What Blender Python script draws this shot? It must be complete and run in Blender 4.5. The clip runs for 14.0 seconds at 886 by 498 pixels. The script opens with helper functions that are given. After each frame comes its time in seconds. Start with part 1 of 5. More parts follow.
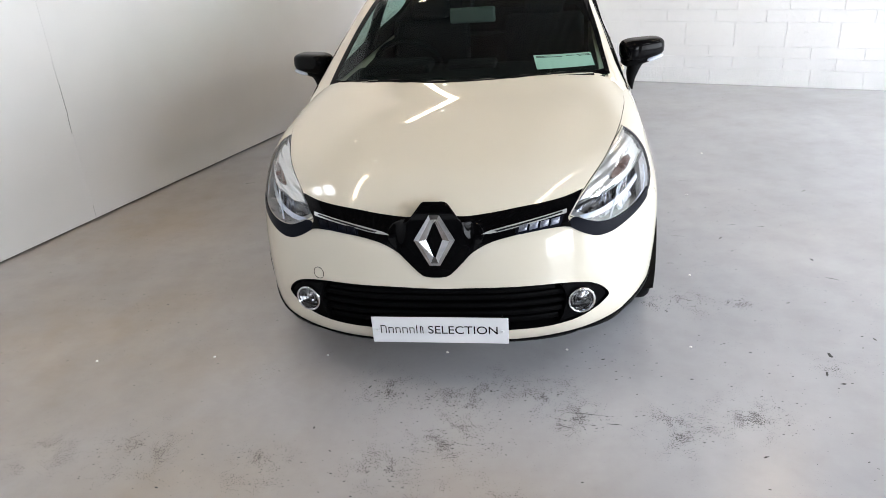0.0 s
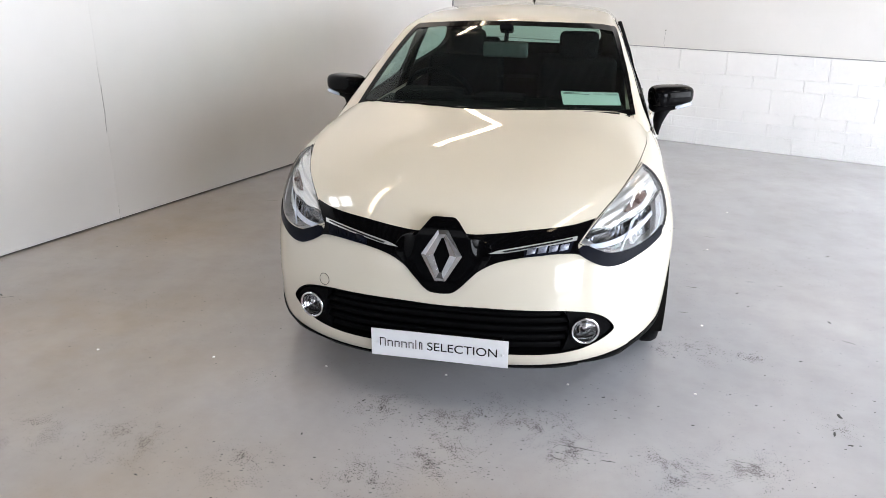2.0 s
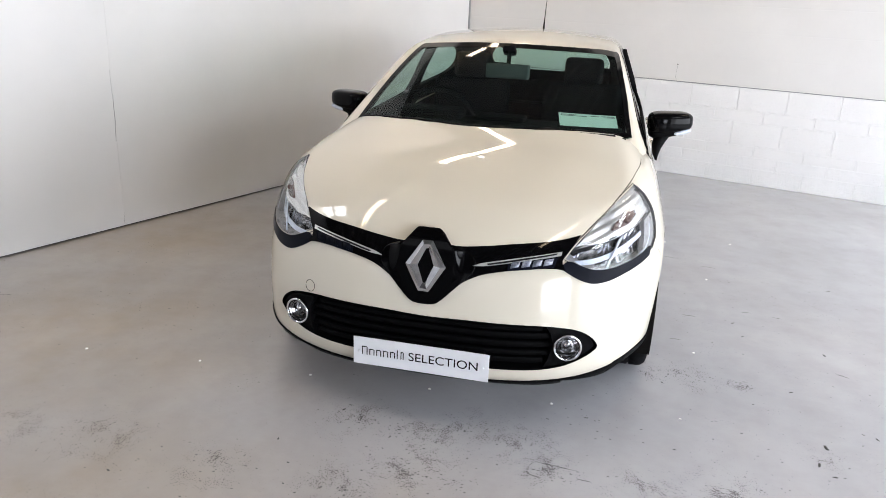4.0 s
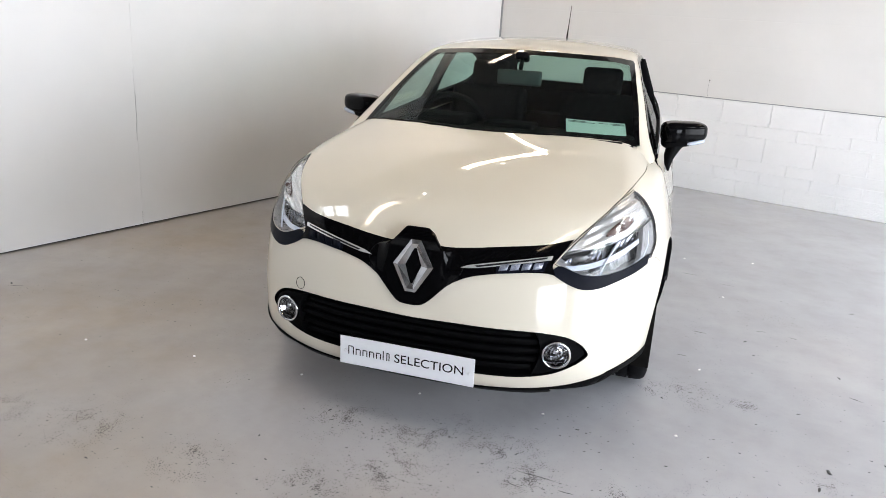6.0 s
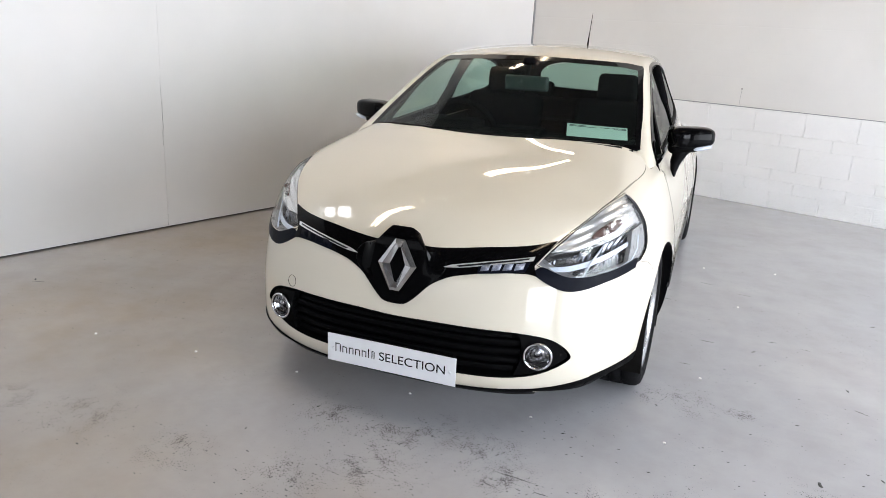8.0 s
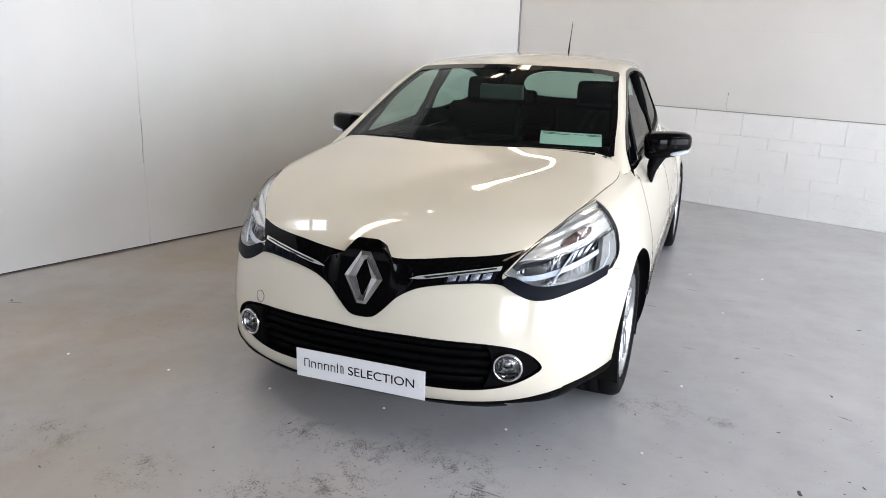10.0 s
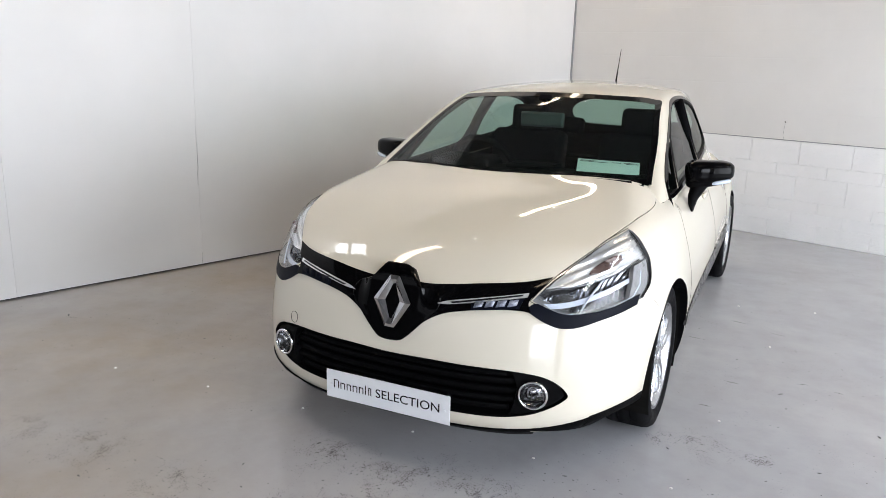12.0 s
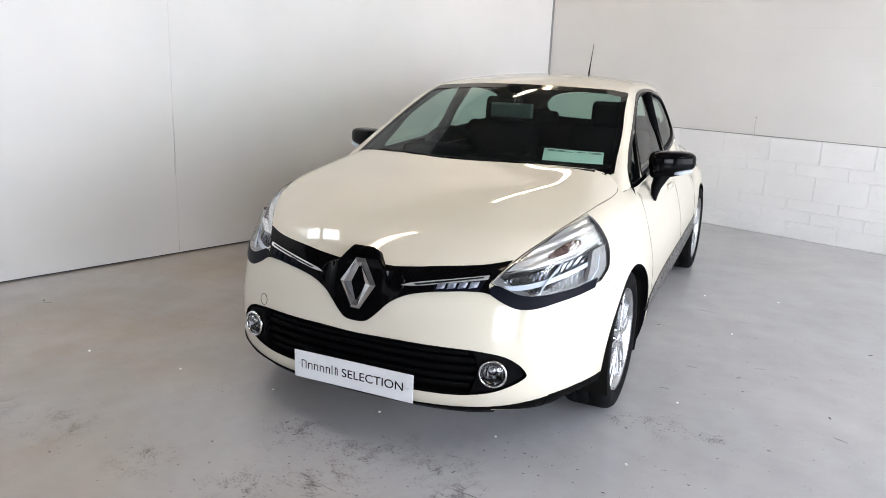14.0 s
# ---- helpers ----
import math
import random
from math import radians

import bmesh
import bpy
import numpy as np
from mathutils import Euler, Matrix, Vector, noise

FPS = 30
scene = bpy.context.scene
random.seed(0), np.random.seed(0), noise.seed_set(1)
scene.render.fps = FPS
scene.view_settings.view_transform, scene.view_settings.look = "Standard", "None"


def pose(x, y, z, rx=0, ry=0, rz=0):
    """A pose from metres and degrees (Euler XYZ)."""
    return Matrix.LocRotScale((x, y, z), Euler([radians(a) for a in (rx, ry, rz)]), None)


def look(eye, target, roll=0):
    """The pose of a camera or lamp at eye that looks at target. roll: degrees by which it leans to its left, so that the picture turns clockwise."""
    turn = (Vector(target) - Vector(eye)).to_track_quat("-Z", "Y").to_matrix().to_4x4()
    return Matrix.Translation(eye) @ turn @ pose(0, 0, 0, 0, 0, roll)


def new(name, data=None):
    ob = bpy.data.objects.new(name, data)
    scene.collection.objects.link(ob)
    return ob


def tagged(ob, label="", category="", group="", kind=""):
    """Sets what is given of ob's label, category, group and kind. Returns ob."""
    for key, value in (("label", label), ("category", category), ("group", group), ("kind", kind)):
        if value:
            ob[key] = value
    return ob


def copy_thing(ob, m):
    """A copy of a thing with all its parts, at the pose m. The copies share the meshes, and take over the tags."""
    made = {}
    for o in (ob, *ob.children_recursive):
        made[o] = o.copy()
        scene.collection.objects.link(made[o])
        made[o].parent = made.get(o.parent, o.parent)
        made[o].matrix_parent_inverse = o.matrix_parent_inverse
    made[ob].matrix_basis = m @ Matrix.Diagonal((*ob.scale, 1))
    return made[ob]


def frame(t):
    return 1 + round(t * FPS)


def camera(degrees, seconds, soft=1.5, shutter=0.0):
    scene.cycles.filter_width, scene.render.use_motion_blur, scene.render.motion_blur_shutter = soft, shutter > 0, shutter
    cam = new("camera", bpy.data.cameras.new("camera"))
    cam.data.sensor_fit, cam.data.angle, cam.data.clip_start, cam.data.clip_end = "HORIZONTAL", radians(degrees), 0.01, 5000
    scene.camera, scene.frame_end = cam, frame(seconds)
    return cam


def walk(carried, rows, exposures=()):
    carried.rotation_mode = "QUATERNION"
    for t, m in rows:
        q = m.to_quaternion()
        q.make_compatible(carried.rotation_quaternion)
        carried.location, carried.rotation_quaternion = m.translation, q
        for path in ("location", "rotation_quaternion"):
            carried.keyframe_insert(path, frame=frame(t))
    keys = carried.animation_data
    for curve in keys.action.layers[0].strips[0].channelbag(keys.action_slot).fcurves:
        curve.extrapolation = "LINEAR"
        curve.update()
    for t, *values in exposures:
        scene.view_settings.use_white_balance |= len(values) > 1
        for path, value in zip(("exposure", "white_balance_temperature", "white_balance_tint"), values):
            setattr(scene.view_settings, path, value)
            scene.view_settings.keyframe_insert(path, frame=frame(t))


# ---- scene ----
cam = camera(61.6, 14.0, soft=0.55)
PATH = [
    (0, (0.428, -2.373, 1.741), (0.128, -0.591, 0.885), -3.8),
    (0.5, (0.457, -2.388, 1.718), (0.153, -0.585, 0.906), -2.9),
    (1, (0.462, -2.395, 1.671), (0.155, -0.579, 0.891), -1.1),
    (1.5, (0.48, -2.398, 1.639), (0.146, -0.578, 0.88), 1.0),
    (2, (0.5, -2.403, 1.611), (0.124, -0.577, 0.887), 0.9),
    (2.5, (0.538, -2.41, 1.592), (0.125, -0.582, 0.894), 0.6),
    (3, (0.563, -2.414, 1.566), (0.136, -0.58, 0.892), 1.6),
    (3.5, (0.59, -2.413, 1.555), (0.173, -0.572, 0.895), 2.6),
    (6, (0.802, -2.332, 1.484), (0.259, -0.505, 0.877), 3.6),
    (6.5, (0.858, -2.312, 1.468), (0.282, -0.495, 0.862), 4.2),
    (7, (0.932, -2.306, 1.467), (0.319, -0.499, 0.867), 4.3),
    (9.5, (1.121, -2.226, 1.449), (0.394, -0.448, 0.891), 2.0),
    (10, (1.146, -2.203, 1.448), (0.458, -0.407, 0.898), 1.9),
    (10.5, (1.187, -2.185, 1.458), (0.504, -0.385, 0.916), 1.9),
    (11, (1.213, -2.175, 1.461), (0.502, -0.382, 0.933), 1.2),
    (11.5, (1.233, -2.162, 1.461), (0.41, -0.41, 0.955), 1.6),
    (12, (1.255, -2.181, 1.46), (0.413, -0.434, 0.97), 1.8),
    (12.5, (1.283, -2.194, 1.459), (0.433, -0.452, 0.969), 2.1),
    (13, (1.311, -2.188, 1.454), (0.502, -0.428, 0.957), 2.5),
    (13.5, (1.349, -2.205, 1.45), (0.546, -0.444, 0.947), 2.4),
    (14, (1.367, -2.229, 1.438), (0.561, -0.468, 0.94), 2.4),
]
EXPOSURES = [(0, .26, 6390, 11), (1.5, .36, 6390, 12), (3.5, .27, 6400, 13), (6.5, .27, 6400, 12), (9.5, .12, 6370, 12), (12.5, .08, 6360, 12), (14, .14, 6360, 12)]
walk(cam, [(t, look(eye, target, roll)) for t, eye, target, roll in PATH], EXPOSURES)

# ---------------------------------------------------------------- light
world = bpy.data.worlds.new("overcast_sky")
scene.world = world
world.use_nodes = True
world.node_tree.nodes["Background"].inputs[0].default_value = (.8, .88, 1, 1)
world.node_tree.nodes["Background"].inputs[1].default_value = .6


def area_lamp(name, eye, target, wide, high, watts, colour):
    """A soft rectangular lamp at eye that shines at target."""
    data = bpy.data.lights.new(name, "AREA")
    data.shape, data.size, data.size_y, data.energy, data.color = "RECTANGLE", wide, high, watts, colour
    ob = new(name, data)
    ob.matrix_world = look(eye, target)
    return ob


# Daylight that falls through the two doors of the open side and through the shop window.
area_lamp("daylight_gate", (4.22, -4.90, 1.35), (-.52, -3.32, 1.35), 2.2, 1.6, 103, (.86, .93, 1))
area_lamp("daylight_door", (5.90, .12, 1.35), (-1.1, 2.40, 1.05), 5.2, 2.1, 150, (.86, .93, 1))
area_lamp("daylight_window", (-.9, -6.85, 2.1), (.9, -1.0, .9), 4.5, 1.6, 3, (.95, .98, 1))

# ---------------------------------------------------------------- materials
def material(name):
    m = bpy.data.materials.new(name)
    m.use_nodes = True
    return m, m.node_tree, m.node_tree.nodes["Principled BSDF"]


def node(tree, kind, **inputs):
    n = tree.nodes.new(kind)
    for key, value in inputs.items():
        n.inputs[key.replace("_", " ")].default_value = value
    return n


def link(tree, a, b):
    tree.links.new(a, b)


def noise_of(tree, scale, detail=4.0, rough=.6):
    """Noise by place in metres, the same on every piece."""
    place = tree.nodes.new("ShaderNodeNewGeometry")
    n = node(tree, "ShaderNodeTexNoise", Scale=scale, Detail=detail, Roughness=rough)
    link(tree, place.outputs["Position"], n.inputs["Vector"])
    return n.outputs["Fac"]


def ramp(tree, value, stops):
    r = tree.nodes.new("ShaderNodeValToRGB")
    while len(r.color_ramp.elements) < len(stops):
        r.color_ramp.elements.new(.5)
    for e, (at, c) in zip(r.color_ramp.elements, stops):
        e.position, e.color = at, (*c, 1) if len(c) == 3 else c
    link(tree, value, r.inputs["Fac"])
    return r.outputs["Color"]


def grey(*v):
    return [(a, (b, b, b)) for a, b in v]


def bump(tree, shader, height, strength, distance):
    b = node(tree, "ShaderNodeBump", Strength=strength, Distance=distance)
    link(tree, height, b.inputs["Height"])
    link(tree, b.outputs["Normal"], shader.inputs["Normal"])


def mix(tree, kind, fac, a, b):
    m = tree.nodes.new("ShaderNodeMix")
    m.data_type, m.blend_type = "RGBA", kind
    for socket, v in ((m.inputs[0], fac), (m.inputs[6], a), (m.inputs[7], b)):
        if isinstance(v, (int, float)):
            socket.default_value = v
        elif isinstance(v, tuple):
            socket.default_value = (*v, 1)
        else:
            link(tree, v, socket)
    return m.outputs[2]


def plain(name, colour, rough, metal=0.0, coat=0.0, vary=.12, scale=30, relief=0.0, fine=300, spec=.5):
    """A surface with slight unevenness of colour and gloss, and fine relief."""
    m, tree, s = material(name)
    n = noise_of(tree, scale)
    low, high = tuple(c * (1 - vary) for c in colour), tuple(min(1, c * (1 + vary)) for c in colour)
    link(tree, ramp(tree, n, [(.3, low), (.7, high)]), s.inputs["Base Color"])
    link(tree, ramp(tree, n, grey((.3, max(0, rough * .85)), (.7, min(1, rough * 1.15)))), s.inputs["Roughness"])
    s.inputs["Metallic"].default_value = metal
    s.inputs["Coat Weight"].default_value = coat
    s.inputs["Coat Roughness"].default_value = .02
    s.inputs["Specular IOR Level"].default_value = spec
    if relief:
        bump(tree, s, noise_of(tree, fine, 2), relief, .002)
    return m


def glass(name, tint, gloss=.06):
    """A thin clear pane: tinted in passing through, mirroring by Fresnel."""
    m, tree, s = material(name)
    tree.nodes.remove(s)
    clear = tree.nodes.new("ShaderNodeBsdfTransparent")
    clear.inputs[0].default_value = (*tint, 1)
    mirror = node(tree, "ShaderNodeBsdfGlossy", Roughness=.0)
    f, both = node(tree, "ShaderNodeLayerWeight", Blend=.5), tree.nodes.new("ShaderNodeMixShader")
    steep, scaled = tree.nodes.new("ShaderNodeMath"), tree.nodes.new("ShaderNodeMath")
    steep.operation, scaled.operation = "POWER", "MULTIPLY_ADD"
    steep.inputs[1].default_value = 4.5
    scaled.inputs[1].default_value, scaled.inputs[2].default_value = .65, gloss
    link(tree, f.outputs["Facing"], steep.inputs[0])
    link(tree, steep.outputs[0], scaled.inputs[0])
    link(tree, scaled.outputs[0], both.inputs[0])
    link(tree, clear.outputs[0], both.inputs[1])
    link(tree, mirror.outputs[0], both.inputs[2])
    link(tree, both.outputs[0], tree.nodes["Material Output"].inputs[0])
    return m


def glowing(name, colour, strength):
    m, tree, s = material(name)
    s.inputs["Base Color"].default_value = (.8, .8, .8, 1)
    s.inputs["Emission Color"].default_value = (*colour, 1)
    s.inputs["Emission Strength"].default_value = strength
    return m


PAINT = plain("cream_paint", (.695, .648, .548), .5, coat=1.0, vary=.01, scale=2, spec=.0)
GLOSS_BLACK = plain("gloss_black", (.0018, .0018, .0022), .05, vary=.2, spec=.10)
PLASTIC = plain("black_plastic", (.003, .003, .0034), .5, vary=.2, relief=.12, spec=.04)
BLUEBLACK = plain("satin_black_trim", (.004, .005, .010), .40, vary=.15, relief=.06, spec=.06)
SILL = plain("glossy_sill_trim", (.03, .03, .032), .28, vary=.15, coat=.2, spec=.25)
MIRROR_BACK = plain("grey_mirror_back", (.06, .062, .062), .5)
CABIN = plain("dark_cabin_trim", (.004, .004, .005), .8, vary=.2, relief=.03, fine=700, spec=.05)
FABRIC = plain("dark_seat_fabric", (.006, .006, .007), .95, spec=.03, vary=.3, relief=.3, fine=900)
RUBBER = plain("tyre_rubber", (.006, .006, .007), .75, vary=.2, relief=.15, spec=.08)
ALLOY = plain("silver_alloy", (.50, .51, .53), .22, metal=.95, vary=.04)
BRIGHT = plain("bright_trim", (.80, .80, .81), .18, metal=.55, vary=.05)
BADGE = plain("badge_chrome", (.50, .50, .515), .09, metal=1.0, vary=.12, scale=40)
CHROME = plain("chrome", (.66, .66, .68), .06, metal=1.0, vary=.03)
SATIN_CHROME = plain("satin_chrome", (.60, .60, .62), .20, metal=1.0, vary=.05)
REFLECTOR = plain("lamp_reflector", (.88, .89, .92), .13, metal=.95, vary=.04, scale=60)
DARK_REFLECTOR = plain("smoked_reflector", (.16, .165, .175), .2, metal=.7, vary=.1)
HOUSING = plain("lamp_housing", (.17, .172, .18), .22, metal=.8, vary=.1)
LAMP_PANEL = plain("lamp_side_panel", (.23, .235, .245), .3, coat=.4, vary=.1)
FLUTE = plain("fluted_reflector", (.26, .27, .30), .06, metal=1.0, vary=.05, scale=60)
SEAM = plain("shut_line", (.008, .0075, .007), .85, spec=.06)
FOG_BOWL = plain("fog_lamp_bowl", (.26, .265, .28), .14, metal=1.0, vary=.1)
DISC = plain("brake_disc", (.25, .25, .26), .35, metal=.9)
WHITE_PLATE = plain("white_plate", (.80, .81, .84), .35, vary=.02)
INK = plain("dark_print", (.009, .009, .011), .6, spec=.12)
GREY_WALL = plain("bounce_cutting_grey", (.30, .30, .31), .6, vary=.08, scale=2, relief=.1)
CREST_BLACK = plain("crest_black", (.0012, .0012, .0015), .04, vary=.2, spec=.10)
PAPER = plain("white_paper", (.82, .85, .84), .8, vary=.02)
LED = plain("lamp_cells", (.60, .67, .80), .15, vary=.1, scale=90, coat=1.0)
CELL = plain("daylight_cells", (.20, .22, .29), .12, vary=.5, scale=90, coat=1.0)
PALE_REFLECTOR = plain("pale_reflector", (.66, .67, .68), .14, metal=.6, vary=.06, scale=60, coat=.3)
AMBER = plain("amber_bulb", (.085, .050, .043), .2, coat=.5, vary=.3)
SCREEN_GLASS = glass("windscreen_glass", (.55, .72, .66), .045)
SIDE_GLASS = glass("side_glass", (.72, .86, .81), .06)
LENS = glass("clear_lens", (.97, .975, .98), .045)

# Painted concrete floor: mottled grey, worn to dark specks in patches.
FLOOR, tree, s = material("painted_concrete")
mottle = ramp(tree, noise_of(tree, 1.3, 6, .6), [(.30, (.372, .375, .402)), (.55, (.418, .422, .450)), (.75, (.46, .464, .490))])
warm = mix(tree, "MULTIPLY", ramp(tree, noise_of(tree, .55, 3), grey((.45, 0), (.75, .5))), mottle, (1, .955, .90))
cloud = mix(tree, "MULTIPLY", ramp(tree, noise_of(tree, 5.5, 6, .65), grey((.42, 0), (.72, .6))), warm, (.86, .85, .84))
place = tree.nodes.new("ShaderNodeNewGeometry")
wear = None
for at, reach in (((-.22, -.05, 0), .26), ((.05, -.10, 0), .30), ((.20, .03, 0), .22), ((.40, -.02, 0), .26), ((.05, -.30, 0), .30), ((-.15, -.45, 0), .24), ((.50, -.16, 0), .22), ((-.60, -.50, 0), .22),
                  ((-1.05, -.45, 0), .28), ((-1.40, -.50, 0), .22), ((1.05, .72, 0), .22), ((1.25, .71, 0), .12), ((.90, .70, 0), .14), ((.86, -.20, 0), .25), ((1.12, -.12, 0), .25), ((1.48, .22, 0), .14), ((.15, -.70, 0), .4)):
    far = tree.nodes.new("ShaderNodeVectorMath")
    far.operation = "DISTANCE"
    link(tree, place.outputs["Position"], far.inputs[0])
    far.inputs[1].default_value = at
    near = node(tree, "ShaderNodeMapRange")
    link(tree, far.outputs["Value"], near.inputs[0])
    for k, v in enumerate((0.0, reach, 1.0, 0.0), 1):
        near.inputs[k].default_value = v
    if wear is None:
        wear = near.outputs[0]
    else:
        top = tree.nodes.new("ShaderNodeMath")
        top.operation = "MAXIMUM"
        link(tree, wear, top.inputs[0])
        link(tree, near.outputs[0], top.inputs[1])
        wear = top.outputs[0]
patchy = tree.nodes.new("ShaderNodeMath")
patchy.operation = "MULTIPLY_ADD"
link(tree, ramp(tree, noise_of(tree, 11.0, 4, .6), grey((.36, 0), (.60, 1))), patchy.inputs[0])
link(tree, wear, patchy.inputs[1])
patchy.inputs[2].default_value = .0
pits = tree.nodes.new("ShaderNodeMath")
pits.operation = "MULTIPLY_ADD"
link(tree, noise_of(tree, 185, 5, .6), pits.inputs[0])
pits.inputs[1].default_value = 1.0
grow = tree.nodes.new("ShaderNodeMath")
grow.operation = "MULTIPLY"
link(tree, patchy.outputs[0], grow.inputs[0])
grow.inputs[1].default_value = .265
link(tree, grow.outputs[0], pits.inputs[2])
chips = ramp(tree, pits.outputs[0], grey((.715, 0), (.735, .80)))
scuffed = mix(tree, "MIX", chips, cloud, (.045, .041, .038))
# Brown tint: part floor stain, part warm light and shade put into colour.
stain_and_light = None
for at, reach in (((-1.7, .2, 0), 2.0), ((-.9, -.75, 0), 1.2), ((.1, -.95, 0), 1.0), ((-2.2, 1.6, 0), 1.6)):
    far = tree.nodes.new("ShaderNodeVectorMath")
    far.operation = "DISTANCE"
    link(tree, place.outputs["Position"], far.inputs[0])
    far.inputs[1].default_value = at
    near = node(tree, "ShaderNodeMapRange")
    near.interpolation_type = "SMOOTHSTEP"
    link(tree, far.outputs["Value"], near.inputs[0])
    for k, v in enumerate((0.0, reach, 1.0, 0.0), 1):
        near.inputs[k].default_value = v
    if stain_and_light is None:
        stain_and_light = near.outputs[0]
    else:
        top = tree.nodes.new("ShaderNodeMath")
        top.operation = "MAXIMUM"
        link(tree, stain_and_light, top.inputs[0])
        link(tree, near.outputs[0], top.inputs[1])
        stain_and_light = top.outputs[0]
uneven = mix(tree, "MULTIPLY", 1.0, stain_and_light, ramp(tree, noise_of(tree, 2.2, 5, .6), grey((.30, .65), (.62, 1))))
toned_floor = mix(tree, "MULTIPLY", uneven, scuffed, (.92, .79, .64))
stretch = tree.nodes.new("ShaderNodeMapping")
stretch.inputs["Scale"].default_value = (1.0, 2.4, 1)
stretch.inputs["Rotation"].default_value = (0, 0, .2)
link(tree, place.outputs["Position"], stretch.inputs["Vector"])
fleck = node(tree, "ShaderNodeTexNoise", Scale=85.0, Detail=5.0, Roughness=.65)
link(tree, stretch.outputs[0], fleck.inputs["Vector"])
worn = mix(tree, "MULTIPLY", 1.0, ramp(tree, fleck.outputs["Fac"], grey((.635, 0), (.66, 1))), ramp(tree, noise_of(tree, 3.1, 4, .6), grey((.53, 0), (.64, .8))))
link(tree, mix(tree, "MIX", worn, toned_floor, (.06, .055, .05)), s.inputs["Base Color"])
link(tree, ramp(tree, noise_of(tree, 3.0, 2), grey((.3, .21), (.7, .24))), s.inputs["Roughness"])
s.inputs["Specular IOR Level"].default_value = .5
bump(tree, s, noise_of(tree, 35, 6, .7), .10, .003)

# White wall boards: faint blotches, a few scuffs.
BOARD, tree, s = material("white_wall_board")
tone = ramp(tree, noise_of(tree, .9, 4), [(.3, (.70, .705, .71)), (.7, (.76, .76, .765))])
scuff = ramp(tree, noise_of(tree, 6, 8, .75), grey((.70, 0), (.78, .25)))
link(tree, mix(tree, "MIX", scuff, tone, (.45, .44, .43)), s.inputs["Base Color"])
s.inputs["Roughness"].default_value = .5
bump(tree, s, noise_of(tree, 120, 3), .06, .002)

# Painted blockwork: thick white paint over rough blocks.
BLOCK, tree, s = material("painted_block")
tone = ramp(tree, noise_of(tree, 1.7, 5), [(.3, (.79, .79, .795)), (.7, (.85, .85, .855))])
chip = ramp(tree, noise_of(tree, 17, 7, .72), grey((.69, 0), (.74, .55)))
link(tree, mix(tree, "MIX", chip, tone, (.47, .47, .49)), s.inputs["Base Color"])
s.inputs["Roughness"].default_value = .55
lumps = mix(tree, "MIX", .45, noise_of(tree, 19, 6, .68), noise_of(tree, 70, 6, .7))
bump(tree, s, lumps, .85, .018)

ROUGH_BLOCK, tree, s = material("rough_painted_block")
tone = ramp(tree, noise_of(tree, 2.6, 5), [(.3, (.80, .805, .815)), (.7, (.86, .86, .87))])
chip = ramp(tree, noise_of(tree, 26, 7, .75), grey((.74, 0), (.78, .8)))
link(tree, mix(tree, "MIX", chip, tone, (.36, .36, .38)), s.inputs["Base Color"])
s.inputs["Roughness"].default_value = .5
lumps = mix(tree, "MIX", .35, noise_of(tree, 24, 7, .72), noise_of(tree, 75, 6, .7))
bump(tree, s, lumps, .9, .026)

RENDER_WALL, tree, s = material("painted_render")
tone = ramp(tree, noise_of(tree, 1.2, 5), [(.3, (.665, .655, .645)), (.7, (.72, .71, .70))])
link(tree, tone, s.inputs["Base Color"])
s.inputs["Roughness"].default_value = .6
course = node(tree, "ShaderNodeTexBrick", Scale=1.0, Mortar_Size=.006, Mortar_Smooth=.6, Brick_Width=.45, Row_Height=.225)
turned = tree.nodes.new("ShaderNodeTexCoord")
stand = tree.nodes.new("ShaderNodeMapping")
stand.inputs["Rotation"].default_value = (radians(90), 0, 0)
link(tree, turned.outputs["Object"], stand.inputs["Vector"])
link(tree, stand.outputs[0], course.inputs["Vector"])
faint = mix(tree, "MIX", .5, course.outputs["Fac"], noise_of(tree, 7, 5))
b = node(tree, "ShaderNodeBump", Strength=.22, Distance=.004)
b.invert = True
link(tree, faint, b.inputs["Height"])
link(tree, b.outputs["Normal"], s.inputs["Normal"])

ROOFING = plain("corrugated_roofing", (.21, .20, .19), .55, vary=.2, scale=3)
STEEL = plain("grey_steel", (.30, .31, .32), .5, metal=.3)
TUBE = glowing("lamp_tube", (1, .80, .55), 34)
BULB = glowing("lamp_bulb", (1, .95, .86), 60)
SKYLIGHT = glowing("daylight_pane", (.93, .97, 1), 3.6)
# Glows in the two roof lights and in the three added fill panes.
ROOF_AND_FILL_PANE = glowing("roof_and_fill_pane", (.95, .98, 1), 13)
DULL_SKY = glowing("street_daylight", (.93, .97, 1), .6)
STUD = plain("white_stud", (.85, .85, .84), .4)
SKIRT = plain("dark_floor_joint", (.05, .05, .05), .8)
